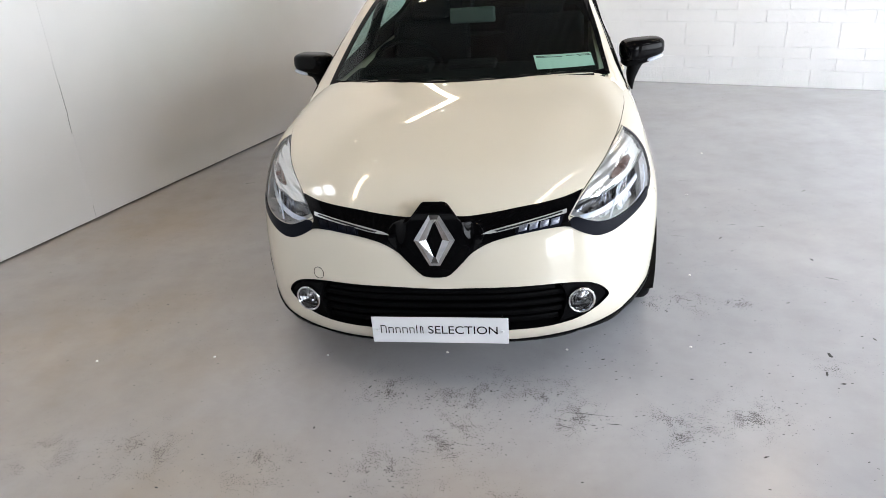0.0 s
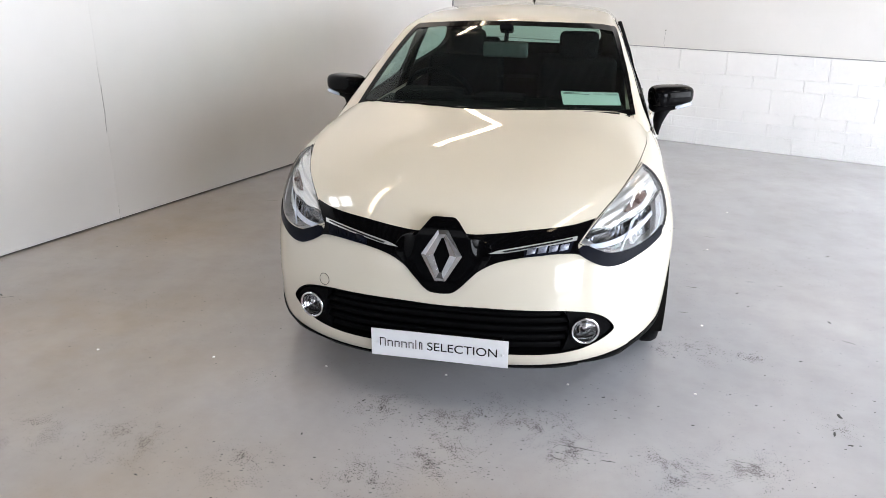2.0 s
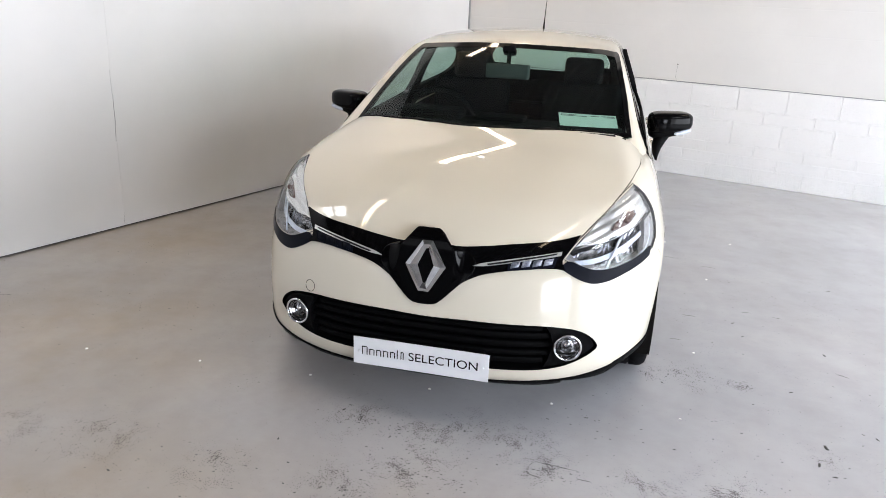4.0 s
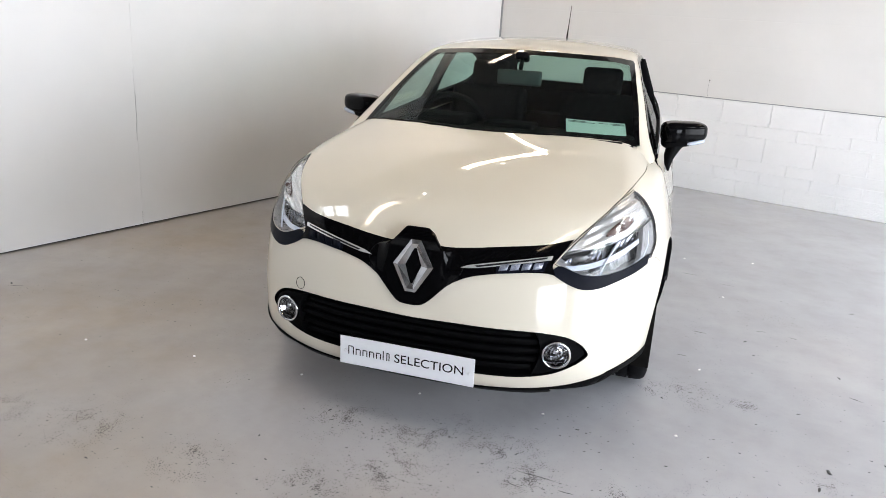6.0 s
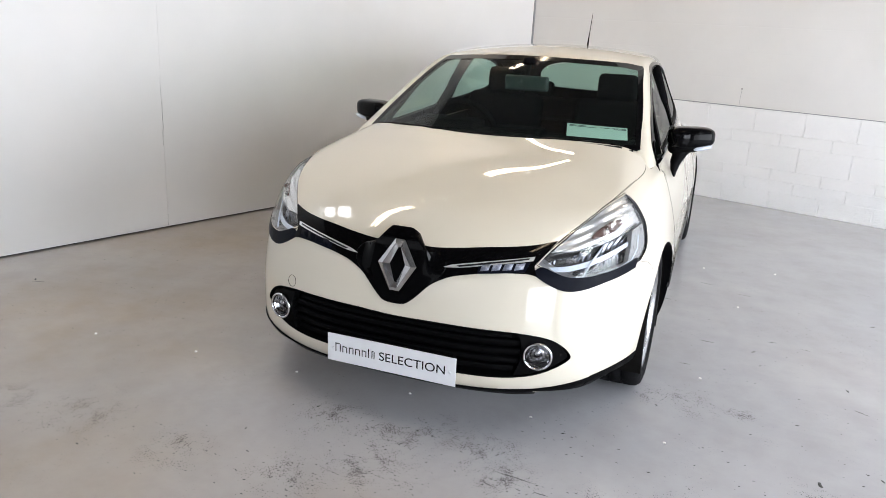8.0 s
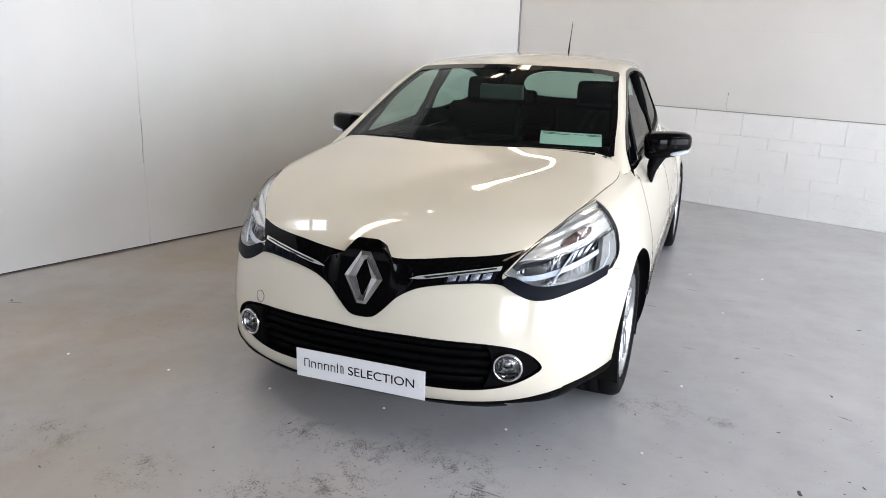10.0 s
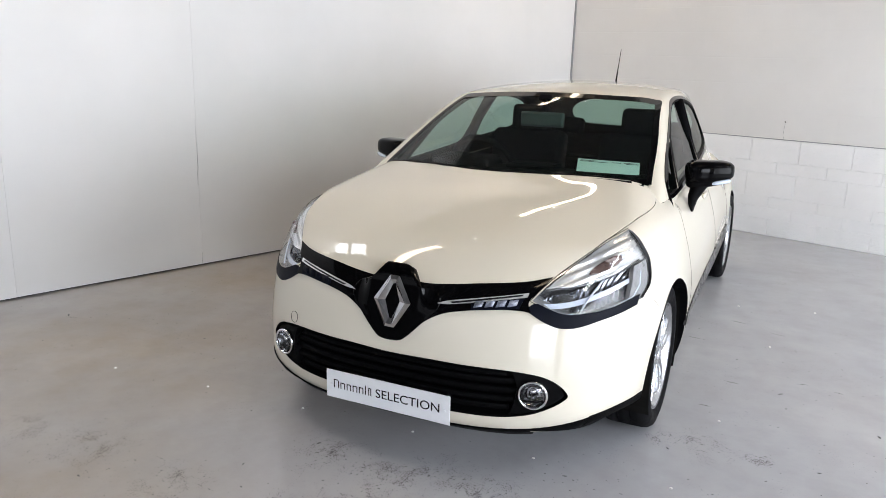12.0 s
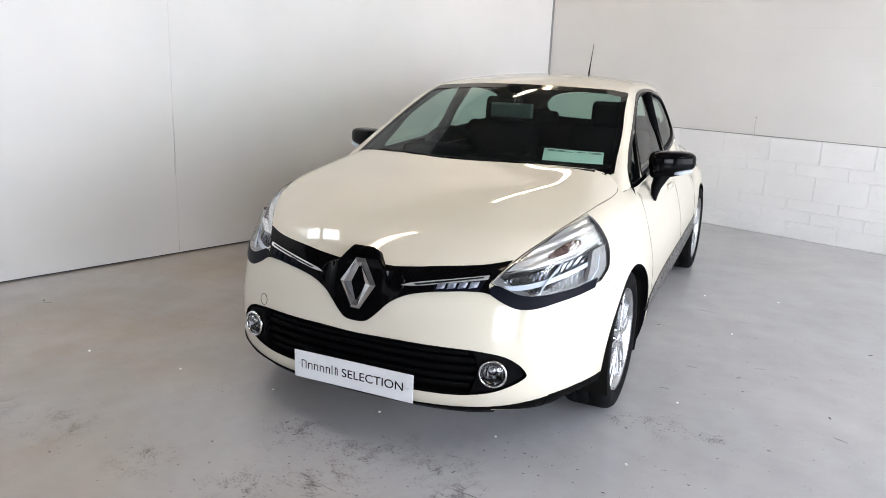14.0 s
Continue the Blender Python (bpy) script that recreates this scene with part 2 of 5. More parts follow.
# ---------------------------------------------------------------- car surface
def spline(points):
    """A natural cubic spline through short (position, value) pairs, straight outside them."""
    p = np.array(points, float)
    x, y = p[:, 0], p[:, 1]
    n, h = len(x), np.diff(x)
    a, b = np.eye(n), np.zeros(n)
    for i in range(1, n - 1):
        a[i, i - 1:i + 2] = h[i - 1], 2 * (h[i - 1] + h[i]), h[i]
        b[i] = 6 * ((y[i + 1] - y[i]) / h[i] - (y[i] - y[i - 1]) / h[i - 1])
    m = np.linalg.solve(a, b)
    s0 = (y[1] - y[0]) / h[0] - h[0] * m[1] / 6
    s1 = (y[-1] - y[-2]) / h[-1] + h[-1] * m[-2] / 6

    def value(t):
        t = np.asarray(t, float)
        c = np.clip(t, x[0], x[-1])
        i = np.clip(np.searchsorted(x, c) - 1, 0, n - 2)
        d, e = c - x[i], x[i + 1] - c
        v = (m[i] * e**3 + m[i + 1] * d**3) / (6 * h[i]) + (y[i] / h[i] - m[i] * h[i] / 6) * e + (y[i + 1] / h[i] - m[i + 1] * h[i] / 6) * d
        return v + np.where(t < x[0], s0 * (t - x[0]), 0) + np.where(t > x[-1], s1 * (t - x[-1]), 0)
    return value


def smax(a, b, r):
    """The larger of two fields, rounded over r where they meet."""
    h = np.maximum(r - np.abs(a - b), 0) / r
    return np.maximum(a, b) + h * h * r / 4


NOSE = spline([(.14, .085), (.20, .035), (.26, .004), (.34, -.002), (.42, .0), (.50, .014), (.58, .034), (.64, .056), (.70, .092), (.76, .145)])
PLAN = spline([(0, 0), (.14, .002), (.28, .014), (.40, .040), (.525, .088), (.63, .152), (.72, .243), (.80, .36)])
FLANK = spline([(-.1, .72), (.15, .738), (.35, .787), (.50, .829), (.65, .855), (.85, .870), (1.3, .873), (2.2, .863), (3.0, .843), (3.45, .829), (3.8, .805), (4.05, .75)])
TUCK = spline([(.14, .05), (.22, .022), (.34, .004), (.46, .0), (.56, .005), (.66, .024), (.72, .040), (.78, .060), (.85, .092), (.92, .15)])
HOOD = spline([(0, .61), (.10, .706), (.20, .782), (.35, .846), (.5, .886), (.7, .926), (.9, .957), (1.1, .982), (1.3, 1.0)])
SWELL = spline([(.10, 0), (.20, 0), (.30, .0002), (.42, .0022), (.52, .0062), (.60, .0098), (.70, .0130), (.80, .0152), (.95, .0182), (1.3, .024)])
BELT = spline([(1.1, .89), (1.6, .905), (2.4, .925), (3.2, .925), (3.6, .90), (4.0, .87)])
TAIL = spline([(.15, 4.0), (.35, 4.05), (.6, 4.045), (.8, 4.0), (1.0, 3.95)])
ROOF = spline([(1.2, 1.11), (1.5, 1.25), (1.7, 1.322), (1.9, 1.354), (2.2, 1.374), (2.5, 1.379), (2.8, 1.372), (3.2, 1.345), (3.6, 1.30), (3.9, 1.25)])
SLANT = spline([(1.0, .755), (1.6, .758), (2.3, .754), (2.8, .728), (3.2, .672), (3.9, .53)])


def body_field(p):
    """Below zero inside the lower body of the car, above zero outside."""
    x, y, z = np.abs(p[..., 0]), p[..., 1], p[..., 2]
    front = (NOSE(z) + PLAN(x) - y) * .92
    arch = np.exp(-((y - .85) / .33) ** 2) + 1.2 * np.exp(-((y - 3.44) / .36) ** 2)
    side = x - FLANK(y) + TUCK(z) - .010 * arch * np.exp(-((z - .5) / .22) ** 2)
    haunch = np.clip((y - 2.85) / .5, 0, 1)
    side = side + .135 * haunch * haunch * (3 - 2 * haunch) * np.clip((z - .66) / .26, 0, 1) ** 1.3
    window = np.clip((y - 1.22) / .15, 0, 1) * np.clip((3.20 - y) / .12, 0, 1)
    side = side + .06 * window * np.clip((.40 - z) / .22, 0, 1) ** 1.5
    ridge = .0045 * np.exp(-((x - .20 - .36 * y) / .12) ** 2) * np.clip((y - .1) / .3, 0, 1)
    lid = HOOD(np.minimum(y, 1.3)) - .052 * (x / .74) ** 2.4 + ridge
    rise = np.maximum(y - .775 - .10 * np.minimum(x, .6) ** 2, 0)
    flat = np.clip((x - .30) / .36, 0, 1)
    lid = lid + SWELL(np.clip(y, .1, 1.3)) + .32 * rise * rise * (1 - flat * flat * (3 - 2 * flat))
    deck = BELT(y)
    w = np.clip((y - .955 - .19 * np.minimum(x / .68, 1.25) ** 2) / .09, 0, 1)
    w = w * w * (3 - 2 * w)
    top = (z - (lid * (1 - w) + deck * w)) * .95
    rear = y - TAIL(z) + .28 * (x / .8) ** 4
    f = smax(front, top, .06)
    f = smax(f, side, .085)
    f = smax(f, rear, .12)
    w = np.clip((x - .42) / .32, 0, 1) ** 1.5 * np.clip((.80 - y) / .2, 0, 1)
    return smax(f, .170 + .045 * w - z, .04)


def cabin_field(p):
    """The same for the glazed upper body."""
    x, y, z = np.abs(p[..., 0]), p[..., 1], p[..., 2]
    screen = (1.10 + (z - 1.052) * 2.05 + .42 * x**2 - y) * .44
    roof = (z - ROOF(y) + .055 * (x / .6) ** 2) * .96
    side = (x - SLANT(y) + .45 * (z - .9)) * .91
    hatch = (y - 3.98 + (z - .95) * .62 + .20 * (x / .6) ** 2) * .8
    f = smax(screen, roof, .035)
    f = smax(f, side, .05)
    f = smax(f, hatch, .10)
    return smax(f, .80 - z, .01)


def slope(field, p, e=1e-4):
    """The outward normal of a field."""
    g = np.stack([field(p + e * np.eye(3)[k]) - field(p - e * np.eye(3)[k]) for k in range(3)], -1)
    return g / np.maximum(np.linalg.norm(g, axis=-1, keepdims=True), 1e-9)


def settle(field, start, way, reach=3.0, steps=46):
    """Where rays that start inside a field leave it."""
    lo, hi = np.zeros(len(start)), np.full(len(start), reach)
    for _ in range(steps):
        mid = (lo + hi) / 2
        inside = field(start + mid[:, None] * way) < 0
        lo, hi = np.where(inside, mid, lo), np.where(inside, hi, mid)
    return start + lo[:, None] * way

# ---------------------------------------------------------------- building parts
def bm_mesh(name, bm):
    data = bpy.data.meshes.new(name)
    bm.normal_update()
    bm.to_mesh(data)
    bm.free()
    return data


def add(name, data, mat, parent=None, label="", smooth=False):
    """Links a mesh as one object, under a thing or part where one is given."""
    ob = new(name, data)
    if mat is not None and not data.materials:
        data.materials.append(mat)
    if smooth:
        data.polygons.foreach_set("use_smooth", [True] * len(data.polygons))
    if parent is not None:
        ob.parent = parent
    if label:
        ob["label"] = label
    return ob


def part(name, bm, mat, parent, label="", smooth=False):
    return add(name, bm_mesh(name, bm), mat, parent, label, smooth)


def empty(name, label, category, group="", place=(0, 0, 0), turn=0.0):
    ob = new(name)
    ob.matrix_world = pose(*place, 0, 0, turn)
    return tagged(ob, label, category, group)


def box(bm, x0, x1, y0, y1, z0, z1, m=None, soft=0.0):
    made = bmesh.ops.create_cube(bm, size=1)["verts"]
    for v in made:
        v.co = Vector(((x0 + x1) / 2 + v.co.x * (x1 - x0), (y0 + y1) / 2 + v.co.y * (y1 - y0), (z0 + z1) / 2 + v.co.z * (z1 - z0)))
    if soft:
        edges = list({e for v in made for e in v.link_edges})
        made = [g for g in bmesh.ops.bevel(bm, geom=edges, offset=soft, segments=2, affect="EDGES", profile=.5)["verts"]]
    if m is not None:
        bmesh.ops.transform(bm, matrix=m, verts=list(set(made) | {v for v in made}))
    return made


def box_part(name, x0, x1, y0, y1, z0, z1, mat, parent=None, label="", soft=0.0):
    bm = bmesh.new()
    box(bm, x0, x1, y0, y1, z0, z1, soft=soft)
    return part(name, bm, mat, parent, label)


def lathe(profile, n=48, axis="x", closed=False):
    """Turns (along, radius) pairs round an axis into a bmesh."""
    bm = bmesh.new()
    rings = []
    for a, r in profile:
        ring = []
        for k in range(n):
            c, s_ = r * math.cos(2 * math.pi * k / n), r * math.sin(2 * math.pi * k / n)
            ring.append(bm.verts.new((a, c, s_) if axis == "x" else (c, a, s_) if axis == "y" else (c, s_, a)))
        rings.append(ring)
    pairs = list(zip(rings, rings[1:])) + ([(rings[-1], rings[0])] if closed else [])
    for p, q in pairs:
        for k in range(n):
            bm.faces.new((p[k], p[(k + 1) % n], q[(k + 1) % n], q[k]))
    return bm


def tube(points, radius, n=8, cyclic=False, taper=None):
    """A round bar along points, as a bmesh."""
    bm = bmesh.new()
    pts = [Vector(p) for p in points]
    rings = []
    for i, p in enumerate(pts):
        a = pts[i - 1] if i or cyclic else p
        b = pts[(i + 1) % len(pts)] if i + 1 < len(pts) or cyclic else p
        way = (b - a).normalized()
        side = way.cross(Vector((0.13, .21, 1)).normalized()).normalized()
        up = side.cross(way)
        r = radius * (taper[i] if taper else 1)
        rings.append([bm.verts.new(p + r * (math.cos(2 * math.pi * k / n) * side + math.sin(2 * math.pi * k / n) * up)) for k in range(n)])
    for p, q in list(zip(rings, rings[1:])) + ([(rings[-1], rings[0])] if cyclic else []):
        for k in range(n):
            bm.faces.new((p[k], p[(k + 1) % n], q[(k + 1) % n], q[k]))
    if not cyclic:
        bm.faces.new(rings[0][::-1])
        bm.faces.new(rings[-1])
    return bm


# ---------------------------------------------------------------- the hall
CORNER = Vector((-1.12, 5.76, 0))
LEFT_TURN = math.degrees(math.atan2(.3165, .9486))      # the boarded wall leans off the car's length by this much
BACK_TURN = -16.6
HEIGHT = 3.7
left_m = Matrix.Translation(CORNER) @ pose(0, 0, 0, 0, 0, -LEFT_TURN)     # y runs back along the boarded wall, x into the hall
back_m = Matrix.Translation(CORNER) @ pose(0, 0, 0, 0, 0, BACK_TURN)      # x runs along the block wall, y out of the hall
far_left = left_m @ Vector((0, -12.2, 0))
far_right = back_m @ Vector((8.6, 0, 0))
near_right = far_right + (far_left - CORNER)


def ground(name, z, up, mat):
    bm = bmesh.new()
    cx, cy = 1.2, -.4
    n = 24
    grid = [[bm.verts.new((cx - 9 + 18 * i / n, cy - 9 + 18 * j / n, z)) for j in range(n + 1)] for i in range(n + 1)]
    for i in range(n):
        for j in range(n):
            f = (grid[i][j], grid[i + 1][j], grid[i + 1][j + 1], grid[i][j + 1])
            bm.faces.new(f if up else f[::-1])
    ob = part(name, bm, mat, None)
    return ob


floor = tagged(ground("floor", 0.0, True, FLOOR), "grey painted concrete floor with worn dark specks", "floor", kind="structure")

# Boarded wall: boards 1.2 m wide with thin open joints, over a backing.
wall_left = new("wall_left")
wall_left.matrix_world = left_m
tagged(wall_left, "white boarded wall with vertical joints", "wall", kind="structure")
box_part("backing", -.16, -.022, -12.3, .05, 0, HEIGHT, SKIRT, wall_left)
seam_at = (Vector((-2.49, 1.66, 0)) - CORNER).length
edges = [0.0] + [-seam_at - 1.2 * k for k in range(7)]
for k, (a, b) in enumerate(zip(edges, edges[1:])):
    proud = .004 if k == 2 else (.0, .0015, .0008)[k % 3]
    box_part("board", -.02, proud, b + .0007, a - .0007, .012, HEIGHT, BOARD, wall_left, soft=.0012)

# Filler that has broken out of one joint, and a short crack at its foot.
for line, thick in (([(.0015, .002, .87), (.002, -.001, .80), (.0015, .001, .70), (.002, -.004, .66), (.0015, -.006, .575)], .0021), ([(.001, -.006, 1.02), (.001, -.004, .92), (.001, -.003, .84)], .0011), ([(.001, .001, .10), (.001, -.002, .05), (.001, .0, .015)], .0012)):
    part("crack", tube([(x, y - seam_at, z) for x, y, z in line], thick, 6, taper=tuple(.4 + .6 * math.sin(math.pi * (k + .5) / len(line)) for k in range(len(line)))), STEEL, wall_left, "dark crack along a wall joint", True)

# Block wall: a lower band of thickly painted blocks, plain painted wall above.
wall_back = new("wall_back")
wall_back.matrix_world = back_m
tagged(wall_back, "white painted concrete block wall with a ledge and painted shadow line", "wall", kind="structure")
LEDGE = .872
box_part("upper_wall", -.1, 8.8, .012, .25, LEDGE + .006, HEIGHT, RENDER_WALL, wall_back)
box_part("mortar", -.1, 8.8, .0014, .25, 0, LEDGE, BLOCK, wall_back)
# Grey strip along the ledge puts the lip's shadow line into colour.
box_part("ledge", -.02, 8.8, -.005, .10, LEDGE, LEDGE + .006, STEEL, wall_back)
# Corner post where the two walls meet.
tagged(box_part("corner_trim", -.004, .010, -.010, .012, LEDGE + .015, HEIGHT, STEEL, None), "grey metal angle at the corner of two walls", "trim", kind="structure").matrix_world = back_m

# The sides that close the hall: block wall with the roller door, and the shop front.
def wall_between(name, a, b, openings, mat, label):
    """A wall from a to b with openings (from, to, sill, head) along it."""
    length = (b - a).length
    m = Matrix.Translation(a) @ pose(0, 0, 0, 0, 0, math.degrees(math.atan2(b.y - a.y, b.x - a.x)))
    bm = bmesh.new()
    last = -.2
    for u, v, sill, head in openings:
        box(bm, last, u, 0, .25, 0, HEIGHT)
        box(bm, u, v, 0, .25, head, HEIGHT)
        if sill:
            box(bm, u, v, 0, .25, 0, sill)
        last = v
    box(bm, last, length + .2, 0, .25, 0, HEIGHT)
    ob = part(name, bm, mat, None)
    ob.matrix_world = m
    tagged(ob, label, "wall", kind="structure")
    return m


right_m = wall_between("wall_right", near_right, far_right, ((2.35, 4.65, 0, 2.25), (5.3, 11.7, 0, 2.5)), RENDER_WALL, "white painted wall with two wide door openings")
# The unseen front wall is grey to cut the light bounced at the car.
front_m = wall_between("wall_front", far_left, near_right, ((1.2, 6.6, 1.1, 3.1),), GREY_WALL, "unseen wall, grey to cut bounce light, with wide shop window")
sky_card = box_part("backdrop_door", 1.6, 12.0, -1.2, -1.15, -.2, 3.0, SKYLIGHT)
sky_card.matrix_world = right_m
tagged(sky_card, "bright overcast daylight outside the door", "backdrop", kind="structure")
sky_card = box_part("backdrop_window", .8, 7.0, -1.2, -1.15, .6, 3.8, DULL_SKY)
sky_card.matrix_world = front_m
tagged(sky_card, "bright overcast daylight outside the window", "backdrop", kind="structure")
frame_bm = bmesh.new()
for k in range(4):
    box(frame_bm, 1.2 + 1.8 * k - .04, 1.2 + 1.8 * k + .04, .08, .16, 1.1, 3.1)
for z in (1.1, 2.3, 3.1):
    box(frame_bm, 1.2, 6.6, .09, .15, z - .04, z + .04)
window_1 = part("window_1", frame_bm, STEEL, None)
window_1.matrix_world = front_m
tagged(window_1, "grey metal shop window frame with mullions", "window", kind="structure")

# Corrugated roof over the hall.
bm = bmesh.new()
rows = []
for i in range(0, 721):
    x = -9 + 18 * i / 720
    z = HEIGHT + .036 * max(-1, min(1, 2.2 * math.sin(i * 2 * math.pi / 5)))
    rows.append([bm.verts.new((x, -11, z)), bm.verts.new((x, 10, z))])
for p, q in zip(rows, rows[1:]):
    bm.faces.new((p[0], p[1], q[1], q[0]))
ceiling = part("ceiling", bm, ROOFING, None, smooth=True)
ceiling.matrix_world = pose(1, 0, 0, 0, 0, -LEFT_TURN)
tagged(ceiling, "dark corrugated sheet roof", "ceiling", kind="structure")


def strip_light(place, turn, length=1.5):
    """A twin-tube strip light that hangs under the roof."""
    lamp = empty("strip_light", "white batten strip light with two warm tubes under the roof", "lamp", "strip lights", place, turn)
    box_part("batten", -length / 2, length / 2, -.04, .04, .02, .09, STEEL, lamp, soft=.006)
    for y in (-.030, .030):
        part("tube", lathe([(-length / 2 + .03, .015), (length / 2 - .03, .015)], 12), TUBE, lamp, "warm white lamp tube", True).location = (0, y, .0)
    for x in (-.5, .5):
        part("hanger", tube([(x, 0, .09), (x, 0, .42)], .004, 6), STEEL, lamp)
    return lamp


strip = strip_light((-1.5, .15, 3.58), 90 - LEFT_TURN, 1.5)
strip_light((-.76, 4.39, 3.58), 90 - LEFT_TURN, 2.0)
for x, y in ((1.20, -.30), (2.35, 3.05)):
    copy_thing(strip, pose(x, y, 3.58, 0, 0, 90 - LEFT_TURN))


def spot_lamp(place):
    """A small round lamp with a bright bulb, close under the roof."""
    lamp = empty("spot_lamp", "small round white lamp under the roof", "lamp", "spot lamps", place)
    part("shade", lathe([(.0, .055), (.03, .05), (.07, .03), (.10, .012)], 20, "z"), STEEL, lamp, "", True)
    part("bulb", lathe([(-.006, .0005), (-.004, .016), (.004, .024)], 20, "z"), BULB, lamp, "bright white bulb", True)
    return lamp


spot = spot_lamp((-1.18, 2.1, 3.57))
for x, y in ((-.72, 3.95), (-1.43, -.76)):
    copy_thing(spot, pose(x, y, 3.57))

# Two roof lights beside the boarded wall, and a row of larger unseen ones added as fill light over the open side of the
# hall.
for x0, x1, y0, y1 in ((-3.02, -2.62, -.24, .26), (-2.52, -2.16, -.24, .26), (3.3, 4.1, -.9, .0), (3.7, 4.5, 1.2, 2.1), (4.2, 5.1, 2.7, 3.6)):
    light = empty("roof_and_fill_light", "white roof pane in a grey frame, three of five added as fill light", "skylight", "roof lights", ((x0 + x1) / 2, (y0 + y1) / 2, 3.60))
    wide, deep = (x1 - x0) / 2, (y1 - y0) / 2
    box_part("pane", -wide, wide, -deep, deep, .0, .006, ROOF_AND_FILL_PANE, light, "bright pane of the roof lights and added fill lights")
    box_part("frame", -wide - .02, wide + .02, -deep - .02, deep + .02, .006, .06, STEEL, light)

# ---------------------------------------------------------------- meshes on the car surface
def pad(n):
    return np.zeros((n, 3))


def set_normals(data, vertex_normals, smooth_faces):
    """Exact normals on the faces that are marked, flat ones on the rest."""
    data.polygons.foreach_set("use_smooth", [True] * len(data.polygons))
    loops = np.empty(len(data.loops), np.int32)
    data.loops.foreach_get("vertex_index", loops)
    out = np.array(vertex_normals, float)[loops]
    for f, keep in zip(data.polygons, smooth_faces):
        if not keep:
            for k in f.loop_indices:
                out[k] = f.normal
    data.normals_split_custom_set([Vector(v) for v in out])


def shell(field, low, high, counts, share=.45, reach=2.5):
    """A closed quad mesh of a field: a box with rounded edges, blown up from an inner block."""
    lo, hi = np.array(low), np.array(high)
    index, verts, dirs, faces = {}, [], [], []

    def vertex(c):
        key = tuple(np.round(c, 6))
        if key not in index:
            index[key] = len(verts)
            c = np.array(c)
            d = np.sign(c) * np.maximum(np.abs(c) - share, 0) / (1 - share)
            inner = np.clip(c / share, -1, 1)
            verts.append((lo + hi) / 2 + inner * (hi - lo) / 2)
            dirs.append(np.where(np.abs(d) < 1e-9, 0, np.tan(d * math.pi / 4)))
        return index[key]

    ticks = [np.linspace(-1, 1, n + 1) for n in counts]
    for axis in range(3):
        a, b = (axis + 1) % 3, (axis + 2) % 3
        for end in (-1, 1):
            for i in range(counts[a]):
                for j in range(counts[b]):
                    quad = []
                    for di, dj in ((0, 0), (1, 0), (1, 1), (0, 1)):
                        c = [0, 0, 0]
                        c[axis], c[a], c[b] = end, ticks[a][i + di], ticks[b][j + dj]
                        quad.append(vertex(c))
                    faces.append(quad if end > 0 else quad[::-1])
    v, d = np.array(verts), np.array(dirs)
    d /= np.linalg.norm(d, axis=1, keepdims=True)
    return settle(field, v, d, reach), faces


def rounded(points, n=5, sharp=()):
    """A closed line through points, round but for the sharp corners."""
    p = [np.array(q, float) for q in points]
    count, out = len(p), []
    for i in range(count):
        a, b, c, d = p[i - 1], p[i], p[(i + 1) % count], p[(i + 2) % count]
        t0 = (c - b) if i in sharp else (c - a) / 2
        t1 = (c - b) if (i + 1) % count in sharp else (d - b) / 2
        size = np.linalg.norm(c - b)
        t0 = t0 * min(1, 1.2 * size / max(np.linalg.norm(t0), 1e-9))
        t1 = t1 * min(1, 1.2 * size / max(np.linalg.norm(t1), 1e-9))
        for k in range(n):
            s_ = k / n
            h = (2 * s_**3 - 3 * s_**2 + 1, s_**3 - 2 * s_**2 + s_, -2 * s_**3 + 3 * s_**2, s_**3 - s_**2)
            out.append(tuple(h[0] * b + h[1] * t0 + h[2] * c + h[3] * t1))
    return out


VIEWS = {
    "front": (lambda u, v: (u, .98, v), (0, -1, 0)),
    "top": (lambda u, v: (u, v, .40), (0, 0, 1)),
    "side": (lambda u, v: (.25, u, v), (1, 0, 0)),
    "screen": (lambda u, v: (u, 2.35, v), (0, -1, 0)),
    "hatch": (lambda u, v: (u, 2.6, v), (0, 1, 0)),
}


def on_surface(field, view, uv):
    at, way = VIEWS[view]
    start = np.array([at(u, v) for u, v in uv], float)
    p = settle(field, start, np.tile(np.array(way, float), (len(start), 1)))
    return p, slope(field, p)


def flat_fill(outline, step):
    """Fills a closed flat line and cuts it along a grid."""
    bm = bmesh.new()
    vs = [bm.verts.new((u, v, 0)) for u, v in outline]
    es = [bm.edges.new((vs[i], vs[(i + 1) % len(vs)])) for i in range(len(vs))]
    bmesh.ops.triangle_fill(bm, use_beauty=True, use_dissolve=True, edges=es)
    us, ws = [u for u, _ in outline], [v for _, v in outline]
    for axis, some in ((0, us), (1, ws)):
        k = math.floor(min(some) / step) + 1
        while k * step < max(some):
            co, no = [0, 0, 0], [0, 0, 0]
            co[axis], no[axis] = k * step, 1
            bmesh.ops.bisect_plane(bm, geom=bm.verts[:] + bm.edges[:] + bm.faces[:], dist=1e-6, plane_co=co, plane_no=no)
            k += 1
    bm.verts.ensure_lookup_table()
    return bm


